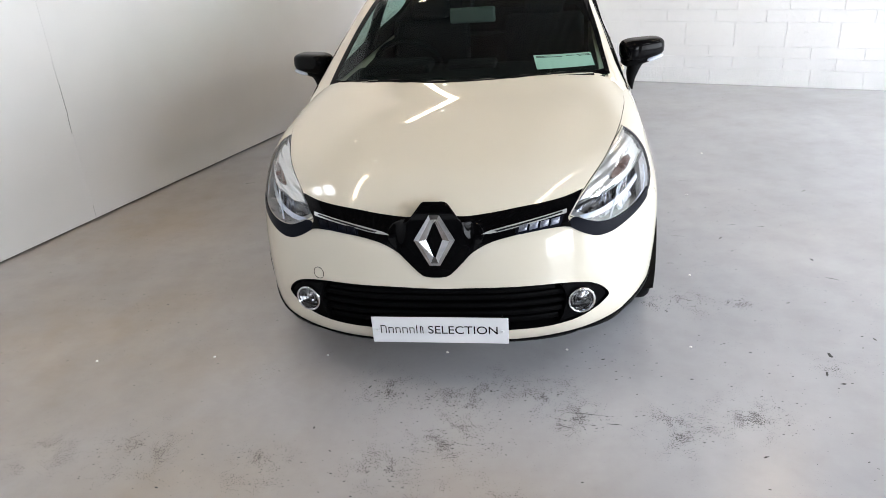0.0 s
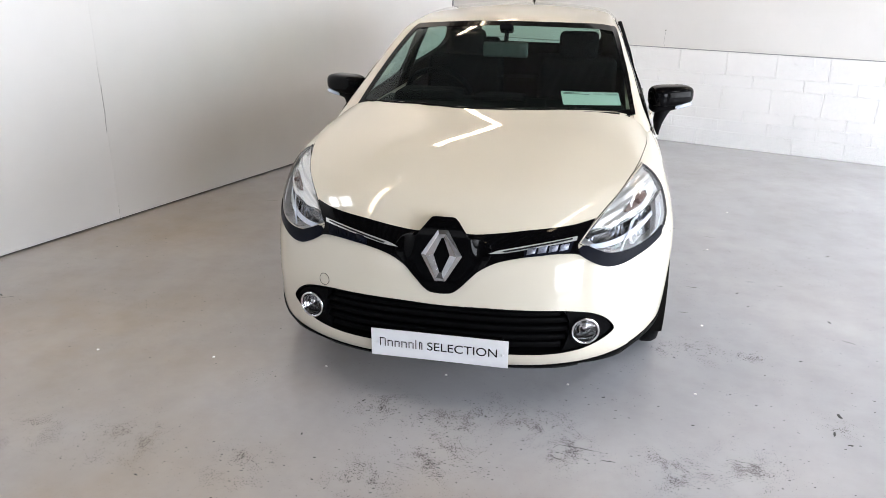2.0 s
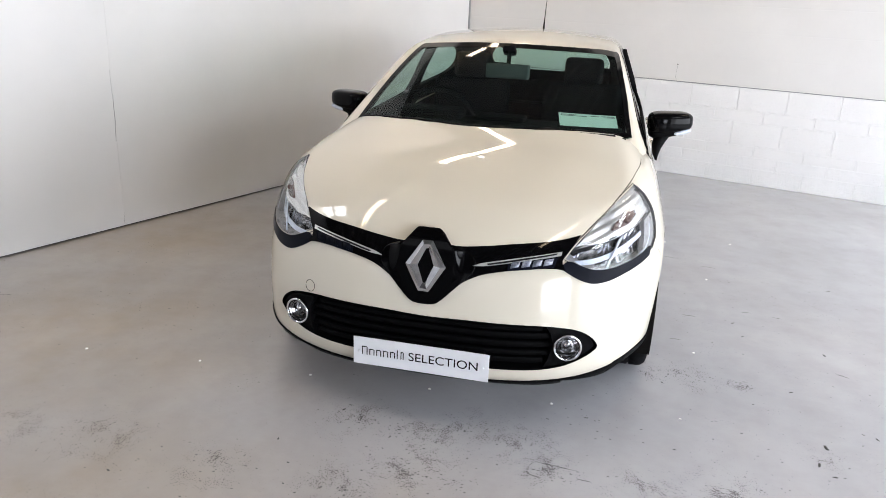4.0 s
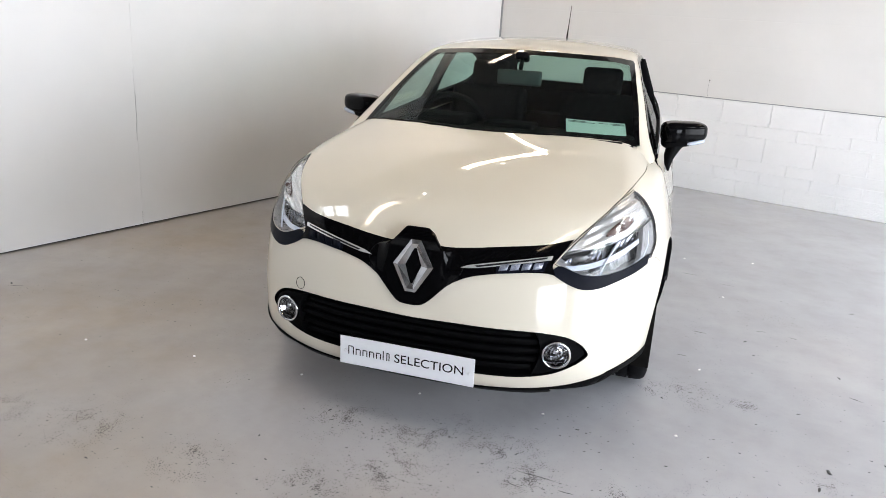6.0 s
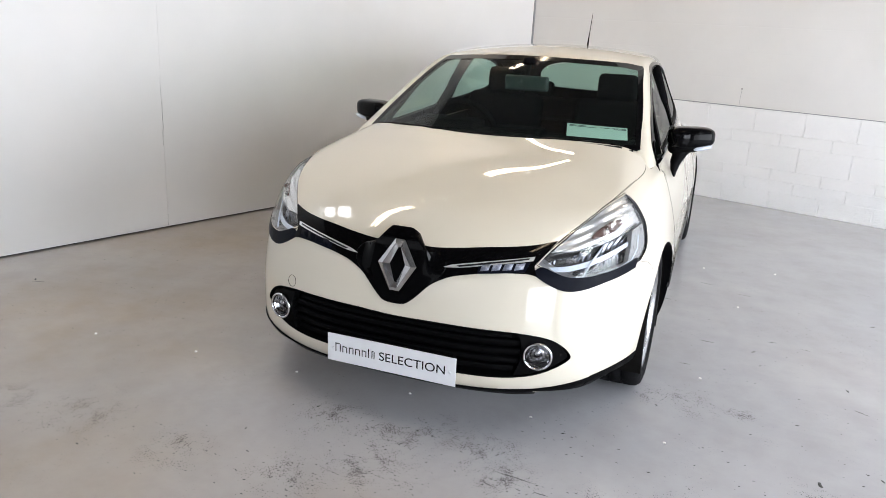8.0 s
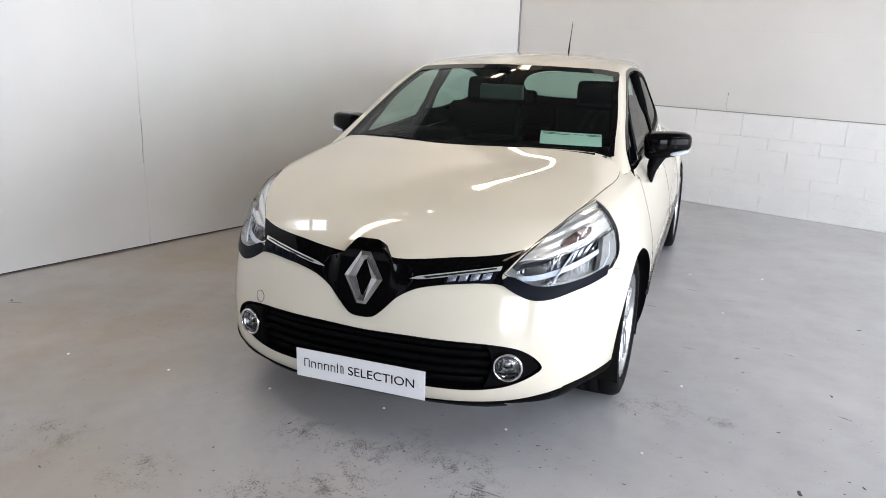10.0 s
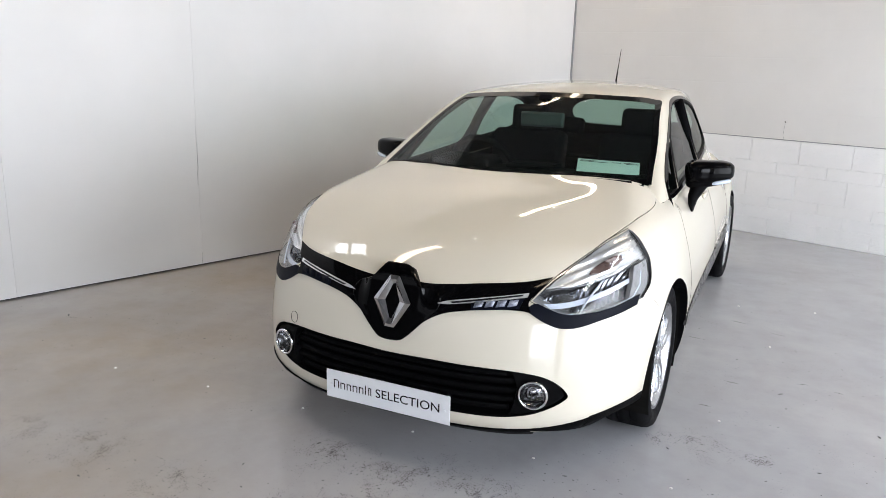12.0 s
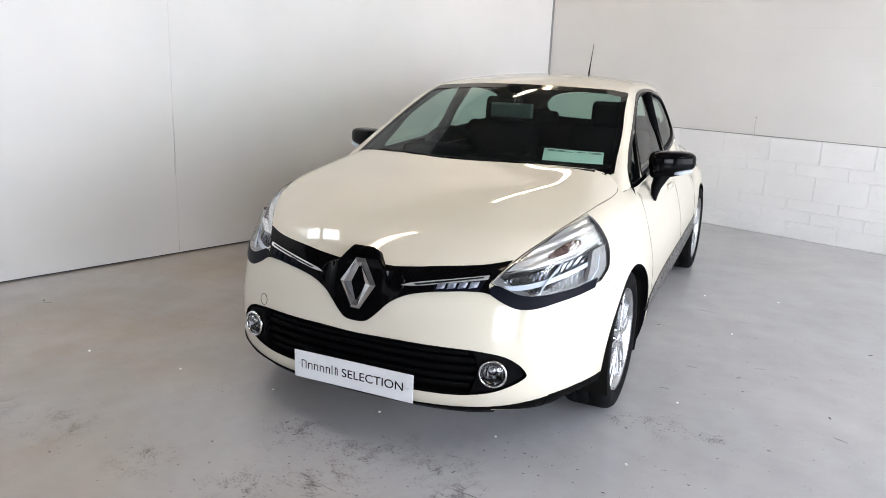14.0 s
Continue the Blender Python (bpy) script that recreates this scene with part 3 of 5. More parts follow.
def skin(name, field, view, outline, mat, parent, label="", lift=.003, thick=.006, step=.03, flip=False, lifts=None):
    """A panel with the given outline, laid on a field, with its edge turned in. lifts: extra lift by (u, v)."""
    bm = flat_fill(outline, step)
    uv = [(v.co.x, v.co.y) for v in bm.verts]
    p, n = on_surface(field, view, uv)
    extra = np.array([lifts(u, v) for u, v in uv])[:, None] if lifts else 0
    p = p + n * (lift + extra)
    faces = [[v.index for v in f.verts] for f in bm.faces]
    rim = [[v.index for v in e.verts] for e in bm.edges if len(e.link_faces) == 1]
    bm.free()
    out = faces[0]
    a, b, c = (p[i] for i in out[:3])
    if np.cross(b - a, c - a) @ n[out[0]] < 0:
        faces = [f[::-1] for f in faces]
    back, count = {}, len(p)
    below = []
    for e in rim:
        for i in e:
            if i not in back:
                back[i] = count + len(below)
                below.append(p[i] - n[i] * thick)
    joint = {frozenset((f[k], f[(k + 1) % len(f)])): (f[k], f[(k + 1) % len(f)]) for f in faces for k in range(len(f))}
    sides = []
    for e in rim:
        i, j = joint[frozenset(e)]
        sides.append([j, i, back[i], back[j]])
    verts = np.vstack([p, np.array(below)]) if below else p
    normals = np.vstack([n, pad(len(below))])
    if flip:
        verts, normals = verts * (-1, 1, 1), normals * (-1, 1, 1)
        faces, sides = [f[::-1] for f in faces], [f[::-1] for f in sides]
    data = bpy.data.meshes.new(name)
    data.from_pydata([tuple(v) for v in verts], [], faces + sides)
    data.update()
    if lifts:
        data.polygons.foreach_set("use_smooth", [True] * len(faces) + [False] * len(sides))
    else:
        set_normals(data, normals, [True] * len(faces) + [False] * len(sides))
    return add(name, data, mat, parent, label)


def both(name, field, view, outline, mat, parent, label="", **more):
    return [skin(name, field, view, outline, mat, parent, label, flip=f, **more) for f in (False, True)]


def line_on(name, field, view, uv, mat, parent, label="", radius=.002, lift=.0, flips=(False,), cyclic=False):
    """A fine bar that follows a line on a field."""
    ends = list(zip(uv, uv[1:] + uv[:1])) if cyclic else list(zip(uv, uv[1:]))
    fine = []
    for (a, b), (c, d) in ends:
        k = max(1, math.ceil(math.hypot(c - a, d - b) / .03))
        fine += [(a + (c - a) * i / k, b + (d - b) * i / k) for i in range(k)]
    p, n = on_surface(field, view, fine if cyclic else fine + [uv[-1]])
    p = p + n * lift
    made = []
    for flip in flips:
        q = p * (-1, 1, 1) if flip else p
        made.append(part(name, tube([tuple(v) for v in q], radius, 6, cyclic), mat, parent, label, True))
    return made


def prism(outline, view, a, b):
    """A closed block over an outline, to cut with."""
    bm = bmesh.new()
    put = {"front": lambda u, v, d: (u, d, v), "side": lambda u, v, d: (d, u, v), "top": lambda u, v, d: (u, v, d)}[view]
    p, q = [bm.verts.new(put(u, v, a)) for u, v in outline], [bm.verts.new(put(u, v, b)) for u, v in outline]
    bm.faces.new(p)
    bm.faces.new(q[::-1])
    for i in range(len(p)):
        j = (i + 1) % len(p)
        bm.faces.new((p[j], p[i], q[i], q[j]))
    bmesh.ops.recalc_face_normals(bm, faces=bm.faces)
    return bm


def cut(ob, blocks):
    """Takes the blocks out of an object, for good."""
    for bm in blocks:
        tool = new("tool", bm_mesh("tool", bm))
        m = ob.modifiers.new("cut", "BOOLEAN")
        m.operation, m.solver, m.object = "DIFFERENCE", "EXACT", tool
        bpy.context.view_layer.update()
        done = bpy.data.meshes.new_from_object(ob.evaluated_get(bpy.context.evaluated_depsgraph_get()))
        ob.modifiers.clear()
        old, ob.data = ob.data, done
        bpy.data.meshes.remove(old)
        bpy.data.objects.remove(tool)
    return ob


def mirrored(outline):
    return [(-u, v) for u, v in outline][::-1]


def field_normals(ob, field, within=3e-4):
    """Exact normals on what still lies on the field."""
    data = ob.data
    co = np.empty(len(data.vertices) * 3)
    data.vertices.foreach_get("co", co)
    co = co.reshape(-1, 3)
    n, on = slope(field, co), np.abs(field(co)) < within
    keep = []
    for f in data.polygons:
        keep.append(all(on[i] for i in f.vertices) and np.dot(n[f.vertices[0]], f.normal) > .6)
    set_normals(data, n, keep)


# ---------------------------------------------------------------- outlines on the car
HEADLAMP = rounded([(.480, .672), (.512, .714), (.560, .764), (.600, .800), (.645, .838), (.697, .867), (.745, .829), (.783, .768), (.803, .690), (.793, .647), (.744, .634), (.696, .626), (.637, .620), (.584, .624), (.540, .640), (.509, .658)], 5, (0, 5, 9))
LAMP_TRIM = rounded([(.470, .645), (.500, .664), (.540, .650), (.584, .634), (.637, .630), (.696, .636), (.744, .644), (.788, .660), (.786, .628), (.747, .614), (.697, .602), (.637, .586), (.584, .586), (.534, .606), (.490, .632)], 5, (0, 7, 8))
half_band = [(.0, .700), (.095, .689), (.20, .697), (.299, .709), (.40, .719), (.468, .728), (.532, .742), (.500, .700), (.478, .668), (.490, .634), (.453, .640), (.380, .638), (.300, .629), (.215, .612), (.165, .592), (.125, .566), (.090, .530), (.065, .506), (.040, .490), (.0, .486)]
BAND = rounded(half_band + [(-x, z) for x, z in half_band[-2:0:-1]], 5, (6, 9, 29, 32))
half_intake = [(.0, .437), (.15, .441), (.259, .441), (.381, .440), (.462, .436), (.537, .424), (.579, .406), (.610, .380), (.628, .350), (.620, .333), (.582, .307), (.523, .281), (.456, .267), (.380, .260), (.263, .258), (.13, .258), (.0, .258)]
INTAKE = rounded(half_intake + [(-x, z) for x, z in half_intake[-2:0:-1]], 4, ())
SIDE_TRIM = rounded([(1.135, .902), (1.20, .968), (1.387, 1.066), (1.60, 1.152), (1.85, 1.250), (2.00, 1.292), (2.22, 1.308), (2.47, 1.300), (2.85, 1.252), (3.02, 1.190), (3.09, 1.10), (2.98, 1.030), (2.66, .984), (2.29, .955), (1.95, .930), (1.55, .908), (1.25, .896)], 4, (0,))
GLASS_FRONT = rounded([(1.42, .925), (1.50, 1.00), (1.63, 1.125), (1.86, 1.233), (2.00, 1.272), (2.20, 1.287), (2.29, 1.285), (2.22, 1.16), (2.14, .972), (1.95, .955), (1.65, .936)], 4, (0, 6, 8))
GLASS_REAR = rounded([(2.35, 1.283), (2.54, 1.270), (2.80, 1.232), (2.95, 1.180), (3.00, 1.10), (2.90, 1.040), (2.64, 1.006), (2.20, .977), (2.27, 1.12)], 4, (0, 7))
GLASS_QUARTER = rounded([(1.16, .925), (1.30, 1.00), (1.45, 1.075), (1.565, 1.105), (1.50, 1.05), (1.36, .918), (1.25, .912)], 4, (0, 3, 5))
SCREEN = rounded([(-.645, .962), (-.618, 1.05), (-.570, 1.17), (-.505, 1.285), (-.46, 1.298), (-.25, 1.313), (.0, 1.320), (.25, 1.316), (.46, 1.308), (.525, 1.300), (.568, 1.284), (.620, 1.15), (.655, 1.04), (.678, .962), (.35, .948), (0, .944), (-.35, .948)], 4, (0, 13))
SCREEN_HOLE = rounded([(-.655, .90), (-.612, 1.05), (-.562, 1.17), (-.500, 1.283), (-.25, 1.309), (.0, 1.316), (.25, 1.311), (.556, 1.284), (.612, 1.15), (.646, 1.04), (.668, .90)], 3, (0, 3, 7, 10))
HATCH_GLASS = rounded([(-.42, 1.175), (-.28, 1.212), (.0, 1.222), (.28, 1.212), (.42, 1.175), (.47, 1.10), (.43, 1.02), (.25, 1.0), (0, .995), (-.25, 1.0), (-.43, 1.02), (-.47, 1.10)], 4)
BONNET = rounded([(.0, .096), (.05, .096), (.10, .098), (.30, .129), (.47, .183), (.534, .224), (.60, .335), (.645, .445), (.685, .60), (.705, .72), (.722, .86), (.722, .98), (.705, 1.06), (.672, 1.106), (.60, 1.072), (.42, .997), (.2, .946), (.0, .928)]
                 + [(-x, y) for x, y in [(.2, .946), (.42, .997), (.60, 1.072), (.672, 1.106), (.705, 1.06), (.722, .98), (.722, .86), (.705, .72), (.685, .60), (.645, .445), (.60, .335), (.534, .224), (.47, .183), (.30, .129), (.10, .098), (.05, .096)]], 4, (5, 13, 21, 29))

# ---------------------------------------------------------------- the car
car = empty("car", "cream five-door hatchback car with gloss black mirrors and grille", "car")
car.matrix_world = pose(0, 0, -.006, 0, -.6, 0)

verts, faces = shell(body_field, (-.5, .62, .42), (.5, 3.5, .60), (76, 200, 52), .42, 1.8)
data = bpy.data.meshes.new("body")
data.from_pydata([tuple(v) for v in verts], [], faces)
data.update()
body = add("body", data, PAINT, car, "glossy cream painted body")
blocks = [prism(HEADLAMP, "front", -.2, .60), prism(mirrored(HEADLAMP), "front", -.2, .60), prism(INTAKE, "front", -.2, .24)]
WHEELS = [(s_ * (.742 if y < 1 else .734), y) for y in (.815, 3.40) for s_ in (1, -1)]
for x, y in WHEELS:
    s_ = 1 if x > 0 else -1
    bm = lathe([(s_ * .50, .320), (s_ * 1.1, .320)], 72)
    bmesh.ops.contextual_create(bm, geom=[e for e in bm.edges if e.is_boundary and abs(e.verts[0].co.x) < .6 and abs(e.verts[1].co.x) < .6])
    bmesh.ops.contextual_create(bm, geom=[e for e in bm.edges if e.is_boundary])
    bmesh.ops.translate(bm, verts=bm.verts, vec=(0, y + .010, .312))
    bmesh.ops.recalc_face_normals(bm, faces=bm.faces)
    blocks.append(bm)
for reach, y0, y1 in ((.64, 1.42, 2.95), (.50, 2.90, 3.55)):
    bm = bmesh.new()
    box(bm, -reach, reach, y0, y1, .36, 1.3)
    blocks.append(bm)
cut(body, blocks)
body.data.materials.append(PLASTIC)
body.data.materials.append(LAMP_PANEL)
field_normals(body, body_field)
for f in body.data.polygons:
    if body_field(np.array(f.center)) < -.006:
        f.material_index = 2 if abs(f.center.x) > .46 and f.center.z > .60 and f.center.y < .62 else 1

# Upper body with its pillars and roof, open at the windows.
verts, faces = shell(cabin_field, (-.38, 1.75, .95), (.38, 3.2, 1.12), (60, 120, 40), .45, 1.8)
outer = bmesh.new()
vs = [outer.verts.new(v) for v in verts]
for f in faces:
    outer.faces.new([vs[i] for i in f])
bmesh.ops.delete(outer, geom=[v for v in outer.verts if v.co.z < .865 - .11 * min(1, max(0, (v.co.y - 2.9) / .3))], context="VERTS")
roof = part("roof", outer, PAINT, car, "cream roof and window pillars")
m = roof.modifiers.new("wall", "SOLIDIFY")
m.thickness, m.offset = .030, -1
bpy.context.view_layer.update()
done = bpy.data.meshes.new_from_object(roof.evaluated_get(bpy.context.evaluated_depsgraph_get()))
roof.modifiers.clear()
roof.data = done
cut(roof, [prism(SCREEN_HOLE, "front", .5, 2.0), prism(HATCH_GLASS, "front", 3.2, 4.4), prism(GLASS_FRONT, "side", -1, 1), prism(GLASS_REAR, "side", -1, 1), prism(GLASS_QUARTER, "side", -1, 1)])
roof.data.materials.append(CABIN)
field_normals(roof, cabin_field)
for f in roof.data.polygons:
    c = np.array(f.center)
    if cabin_field(c) < -.004:
        f.material_index = 1

# Glazing.
glazing = [skin("windscreen", cabin_field, "screen", SCREEN, SCREEN_GLASS, car, "tinted windscreen glass", lift=.002, thick=.004, step=.05)]
glazing += [skin("rear_window", cabin_field, "hatch", HATCH_GLASS, SIDE_GLASS, car, "tinted rear window", lift=-.004, thick=.004, step=.06)]
for o in (GLASS_FRONT, GLASS_REAR, GLASS_QUARTER):
    glazing += both("side_window", cabin_field, "side", o, SIDE_GLASS, car, "tinted side window", lift=-.006, thick=.004, step=.06)


def ring_on(name, view, outer, inner, mat, label="", lift=.003, field=cabin_field):
    """A flat frame between two outlines of the same number of points, on a field."""
    p, n = on_surface(field, view, outer)
    q, k = on_surface(field, view, inner)
    count = len(p)
    rows = [p - n * .004, p + n * lift, q + k * lift, q - k * .016]
    faces = [[r * count + i, r * count + (i + 1) % count, (r + 1) * count + (i + 1) % count, (r + 1) * count + i] for r in range(3) for i in range(count)]
    for flip in (False, True):
        data = bpy.data.meshes.new(name)
        data.from_pydata([tuple(v * ((-1, 1, 1) if flip else (1, 1, 1))) for v in np.vstack(rows)], [], [f[::-1] for f in faces] if flip else faces)
        data.update()
        add(name, data, mat, car, label)


def grown(outline, by):
    """The outline moved outwards by some metres (it runs either way round)."""
    p = np.array(outline)
    area = np.sum(p[:, 0] * np.roll(p[:, 1], -1) - np.roll(p[:, 0], -1) * p[:, 1])
    t = np.roll(p, -1, 0) - np.roll(p, 1, 0)
    t /= np.maximum(np.linalg.norm(t, axis=1, keepdims=True), 1e-9)
    n = np.stack([t[:, 1], -t[:, 0]], 1) * (1 if area > 0 else -1)
    return [tuple(v) for v in p + by * n]


ring_on("window_surround", "side", SIDE_TRIM, grown(SIDE_TRIM, -.016), GLOSS_BLACK, "black window surround")
for o in (GLASS_FRONT, GLASS_REAR, GLASS_QUARTER):
    ring_on("window_seal", "side", grown(o, .018 if o is not GLASS_QUARTER else .007), grown(o, -.003), PLASTIC, "black rubber window seal", .0025)
# Black border printed round the windscreen.
p = SCREEN
rows = [on_surface(cabin_field, "screen", o) for o in (p, grown(p, -.020))]
count = len(p)
data = bpy.data.meshes.new("screen_border")
data.from_pydata([tuple(v) for v in np.vstack([rows[0][0] + rows[0][1] * .0035, rows[1][0] + rows[1][1] * .0035])], [], [[i, (i + 1) % count, count + (i + 1) % count, count + i] for i in range(count)])
add("screen_border", data, GLOSS_BLACK, car, "black border of the windscreen")

# Bonnet, and the dark gap round it.
bonnet = skin("bonnet", body_field, "top", BONNET, PAINT, car, "glossy cream bonnet", lift=.0035, thick=.012, step=.025)
line_on("bonnet_gap", body_field, "top", grown(BONNET, .0025), SEAM, car, "dark gap round the bonnet", .0015, -.0004, cyclic=True)


# ---------------------------------------------------------------- car: small bodies
def blob(half, powers=(.5, .5), n=28, rows=18):
    """A rounded block (superellipsoid) of the given half sizes."""
    bm = bmesh.new()

    def q(c, e):
        return math.copysign(abs(c) ** e, c)

    rings = []
    for j in range(1, rows):
        a = -math.pi / 2 + math.pi * j / rows
        ring = []
        for k in range(n):
            b = 2 * math.pi * k / n
            ring.append(bm.verts.new((half[0] * q(math.cos(a), powers[0]) * q(math.cos(b), powers[1]), half[1] * q(math.cos(a), powers[0]) * q(math.sin(b), powers[1]), half[2] * q(math.sin(a), powers[0]))))
        rings.append(ring)
    for p, r in zip(rings, rings[1:]):
        for k in range(n):
            bm.faces.new((p[k], p[(k + 1) % n], r[(k + 1) % n], r[k]))
    low, high = bm.verts.new((0, 0, -half[2])), bm.verts.new((0, 0, half[2]))
    for k in range(n):
        bm.faces.new((low, rings[0][(k + 1) % n], rings[0][k]))
        bm.faces.new((high, rings[-1][k], rings[-1][(k + 1) % n]))
    return bm


def blob_part(name, place, half, mat, parent, label="", powers=(.5, .5), turn=(0, 0, 0), **more):
    bm = blob(half, powers, **more)
    bmesh.ops.transform(bm, matrix=pose(*place, *turn), verts=bm.verts)
    return part(name, bm, mat, parent, label, True)


def facing(place, normal):
    """A frame at place whose y axis points out along the normal."""
    y = Vector(normal).normalized()
    x = y.cross(Vector((0, 0, 1))).normalized()
    return Matrix.Translation(place) @ Matrix((x, y, x.cross(y))).transposed().to_4x4()


def turned_part(name, profile, place, normal, mat, parent, label="", n=32):
    bm = lathe(profile, n, "y")
    bmesh.ops.transform(bm, matrix=facing(place, normal), verts=bm.verts)
    bmesh.ops.recalc_face_normals(bm, faces=bm.faces)
    return part(name, bm, mat, parent, label, True)


# ---------------------------------------------------------------- headlamps
UPPER_LAMP = rounded([(.526, .717), (.568, .763), (.642, .831), (.697, .8680), (.7485, .831), (.787, .771), (.735, .752), (.68, .735), (.60, .718)], 4, (0, 3, 5))
LOWER_INNER = rounded([(.515, .672), (.545, .702), (.60, .712), (.655, .722), (.668, .690), (.655, .642), (.60, .637), (.55, .650)], 4)
LOWER_OUTER = rounded([(.685, .700), (.700, .731), (.745, .748), (.782, .750), (.793, .700), (.785, .664), (.735, .648), (.684, .642)], 4)
for flip in (False, True):
    lamp = new("headlamp")
    lamp.parent = car
    lamp["label"] = "clear headlamp with chrome reflectors"
    sign = -1 if flip else 1
    skin("housing", body_field, "front", grown(HEADLAMP, .003), HOUSING, lamp, "smoked grey lamp housing", lift=-.056, thick=-.05, step=.02, flip=flip)
    skin("indicator_reflector", body_field, "front", UPPER_LAMP, PALE_REFLECTOR, lamp, "ribbed chrome reflector", lift=-.015, thick=.02, step=.006, flip=flip,
         lifts=lambda u, v: .008 * min(1, max(0, (.76 - u) / .05)) * abs(math.sin(math.pi * ((v - .70) - (u - .5) * .42) / .030)))
    skin("beam_reflector", body_field, "front", LOWER_INNER, FLUTE, lamp, "fluted chrome reflector", lift=-.046, thick=.02, step=.004, flip=flip,
         lifts=lambda u, v: -.030 * max(0, 1 - ((u - .59) ** 2 + 1.6 * (v - .675) ** 2) / .0042) + .008 * abs(math.sin(u * 210 + 3 * v)))
    skin("beam_reflector", body_field, "front", LOWER_OUTER, FLUTE, lamp, "fluted chrome reflector", lift=-.030, thick=.02, step=.004, flip=flip,
         lifts=lambda u, v: -.030 * max(0, 1 - ((u - .735) ** 2 + (v - .695) ** 2) / .0040) + .008 * abs(math.sin(u * 190 - 25 * v)))
    for u, v, r in ((.592, .675, .014), (.735, .695, .017)):
        p, n = on_surface(body_field, "front", [(u, v)])
        p = (p[0] - n[0] * .056) * (sign, 1, 1)
        turned_part("bulb_shield", [(0, r), (.022, r * .9), (.030, r * .5), (.032, .0005)], p, (0, -1, .1), DARK_REFLECTOR, lamp, "dark bulb shield", 20)
    skin("indicator_socket", body_field, "front", rounded([(.640, .756), (.660, .752), (.700, .764), (.722, .784), (.712, .800), (.688, .797), (.655, .778)], 4), AMBER, lamp, "brown amber indicator socket", lift=-.008, thick=.01, step=.006, flip=flip,
         lifts=lambda u, v: .006 * abs(math.sin(math.pi * ((v - .70) - (u - .5) * .42) / .014)))
    p, n = on_surface(body_field, "front", [(.682, .777)])
    blob_part("indicator_bulb", tuple((p[0] - n[0] * .006) * (sign, 1, 1)), (.018, .008, .011), AMBER, lamp, "amber bulb", (.9, .9))
    for k in range(3):
        a, b = .598 + .028 * k, .752 + .026 * k
        line_on("rib", body_field, "front", [(a, b), (a + .035, b + .008), (a + .07, b + .020), (a + .100 - .01 * k, b + .034 - .006 * k)], BRIGHT, lamp, "bright reflector rib", .0017, -.012, (flip,))
    line_on("light_guide", body_field, "front", [(.492, .670), (.520, .652), (.555, .637), (.60, .629), (.65, .626), (.70, .631), (.745, .640), (.778, .655), (.789, .690), (.783, .735)], LED, lamp, "pale clear light guide", .0042, -.010, (flip,))
    line_on("light_guide", body_field, "front", [(.644, .630), (.652, .655), (.668, .69), (.692, .735)], LED, lamp, "pale clear light guide", .0038, -.016, (flip,))
    # Reflection across the lower lamp, put in as a solid pale band.
    skin("reflection_band", body_field, "front", rounded([(.497, .668), (.545, .668), (.600, .672), (.660, .686), (.720, .704), (.765, .722), (.768, .706), (.720, .684), (.660, .666), (.600, .653), (.545, .652), (.512, .660)], 4, (0, 5, 6)), LED, lamp, "pale bluish reflection built as a band", lift=-.022, thick=.006, step=.01, flip=flip)
    skin("end_panel", body_field, "front", rounded([(.788, .770), (.8085, .691), (.797, .645), (.768, .641), (.768, .70), (.762, .757)], 4, (0, 2, 3, 5)), LAMP_PANEL, lamp, "grey outer lamp panel", lift=-.008, thick=.02, step=.005, flip=flip)
    line_on("divider", body_field, "front", [(.515, .705), (.56, .715), (.62, .722), (.68, .734), (.735, .751), (.772, .772)], DARK_REFLECTOR, lamp, "dark divider", .0050, -.014, (flip,))
    line_on("divider", body_field, "front", [(.520, .713), (.56, .723), (.62, .730), (.68, .742), (.735, .759), (.770, .779)], BRIGHT, lamp, "bright divider edge", .0022, -.012, (flip,))
    cover = skin("lens", body_field, "front", HEADLAMP, LENS, lamp, "clear plastic lens", lift=.002, thick=.006, step=.009, flip=flip)
    cover.visible_shadow = False
    line_on("lamp_gap", body_field, "front", HEADLAMP, SEAM, lamp, "dark gap round the lamp", .0015, .000, (flip,), True)
both("lamp_trim", body_field, "front", LAMP_TRIM, BLUEBLACK, car, "satin black trim under the headlamp", lift=.004, thick=.009, step=.02)

# ---------------------------------------------------------------- grille, badge, intake
grille = skin("grille", body_field, "front", BAND, GLOSS_BLACK, car, "gloss black grille band", lift=.005, thick=.012, step=.02)

crest_half = [(.0, .759), (.038, .7585), (.050, .751), (.099, .692), (.135, .684), (.165, .668), (.178, .640), (.165, .606), (.130, .572), (.090, .532), (.066, .510), (.042, .493), (.0, .488)]
CREST = rounded(crest_half + [(-x, z) for x, z in crest_half[-2:0:-1]], 4, (3, 21))
CREST_FACE = spline([(.48, .014), (.54, .0235), (.60, .035), (.66, .047), (.71, .057), (.74, .070), (.77, .094)])
bm = flat_fill(CREST, .006)
edge = np.array(CREST)
rim = [e for e in bm.edges if e.is_boundary]
for v in bm.verts:
    x, z = v.co.x, v.co.y
    level = float(NOSE(z) + PLAN(abs(x))) - .0065
    reach = .101 if z > .60 else .101 - (.60 - z) * .62
    side_ = min(1, max(0, (reach + .050 - abs(x)) / .055))
    w = side_ ** 2 * (3 - 2 * side_)
    if z < .60:
        low_ = min(1, max(0, (z - .486) / .04))
        w *= low_ ** 2 * (3 - 2 * low_)
    y = level + w * (float(CREST_FACE(z)) - .008 - level)
    v.co = (x, min(y, level), z)
made = bmesh.ops.extrude_edge_only(bm, edges=rim)["geom"]
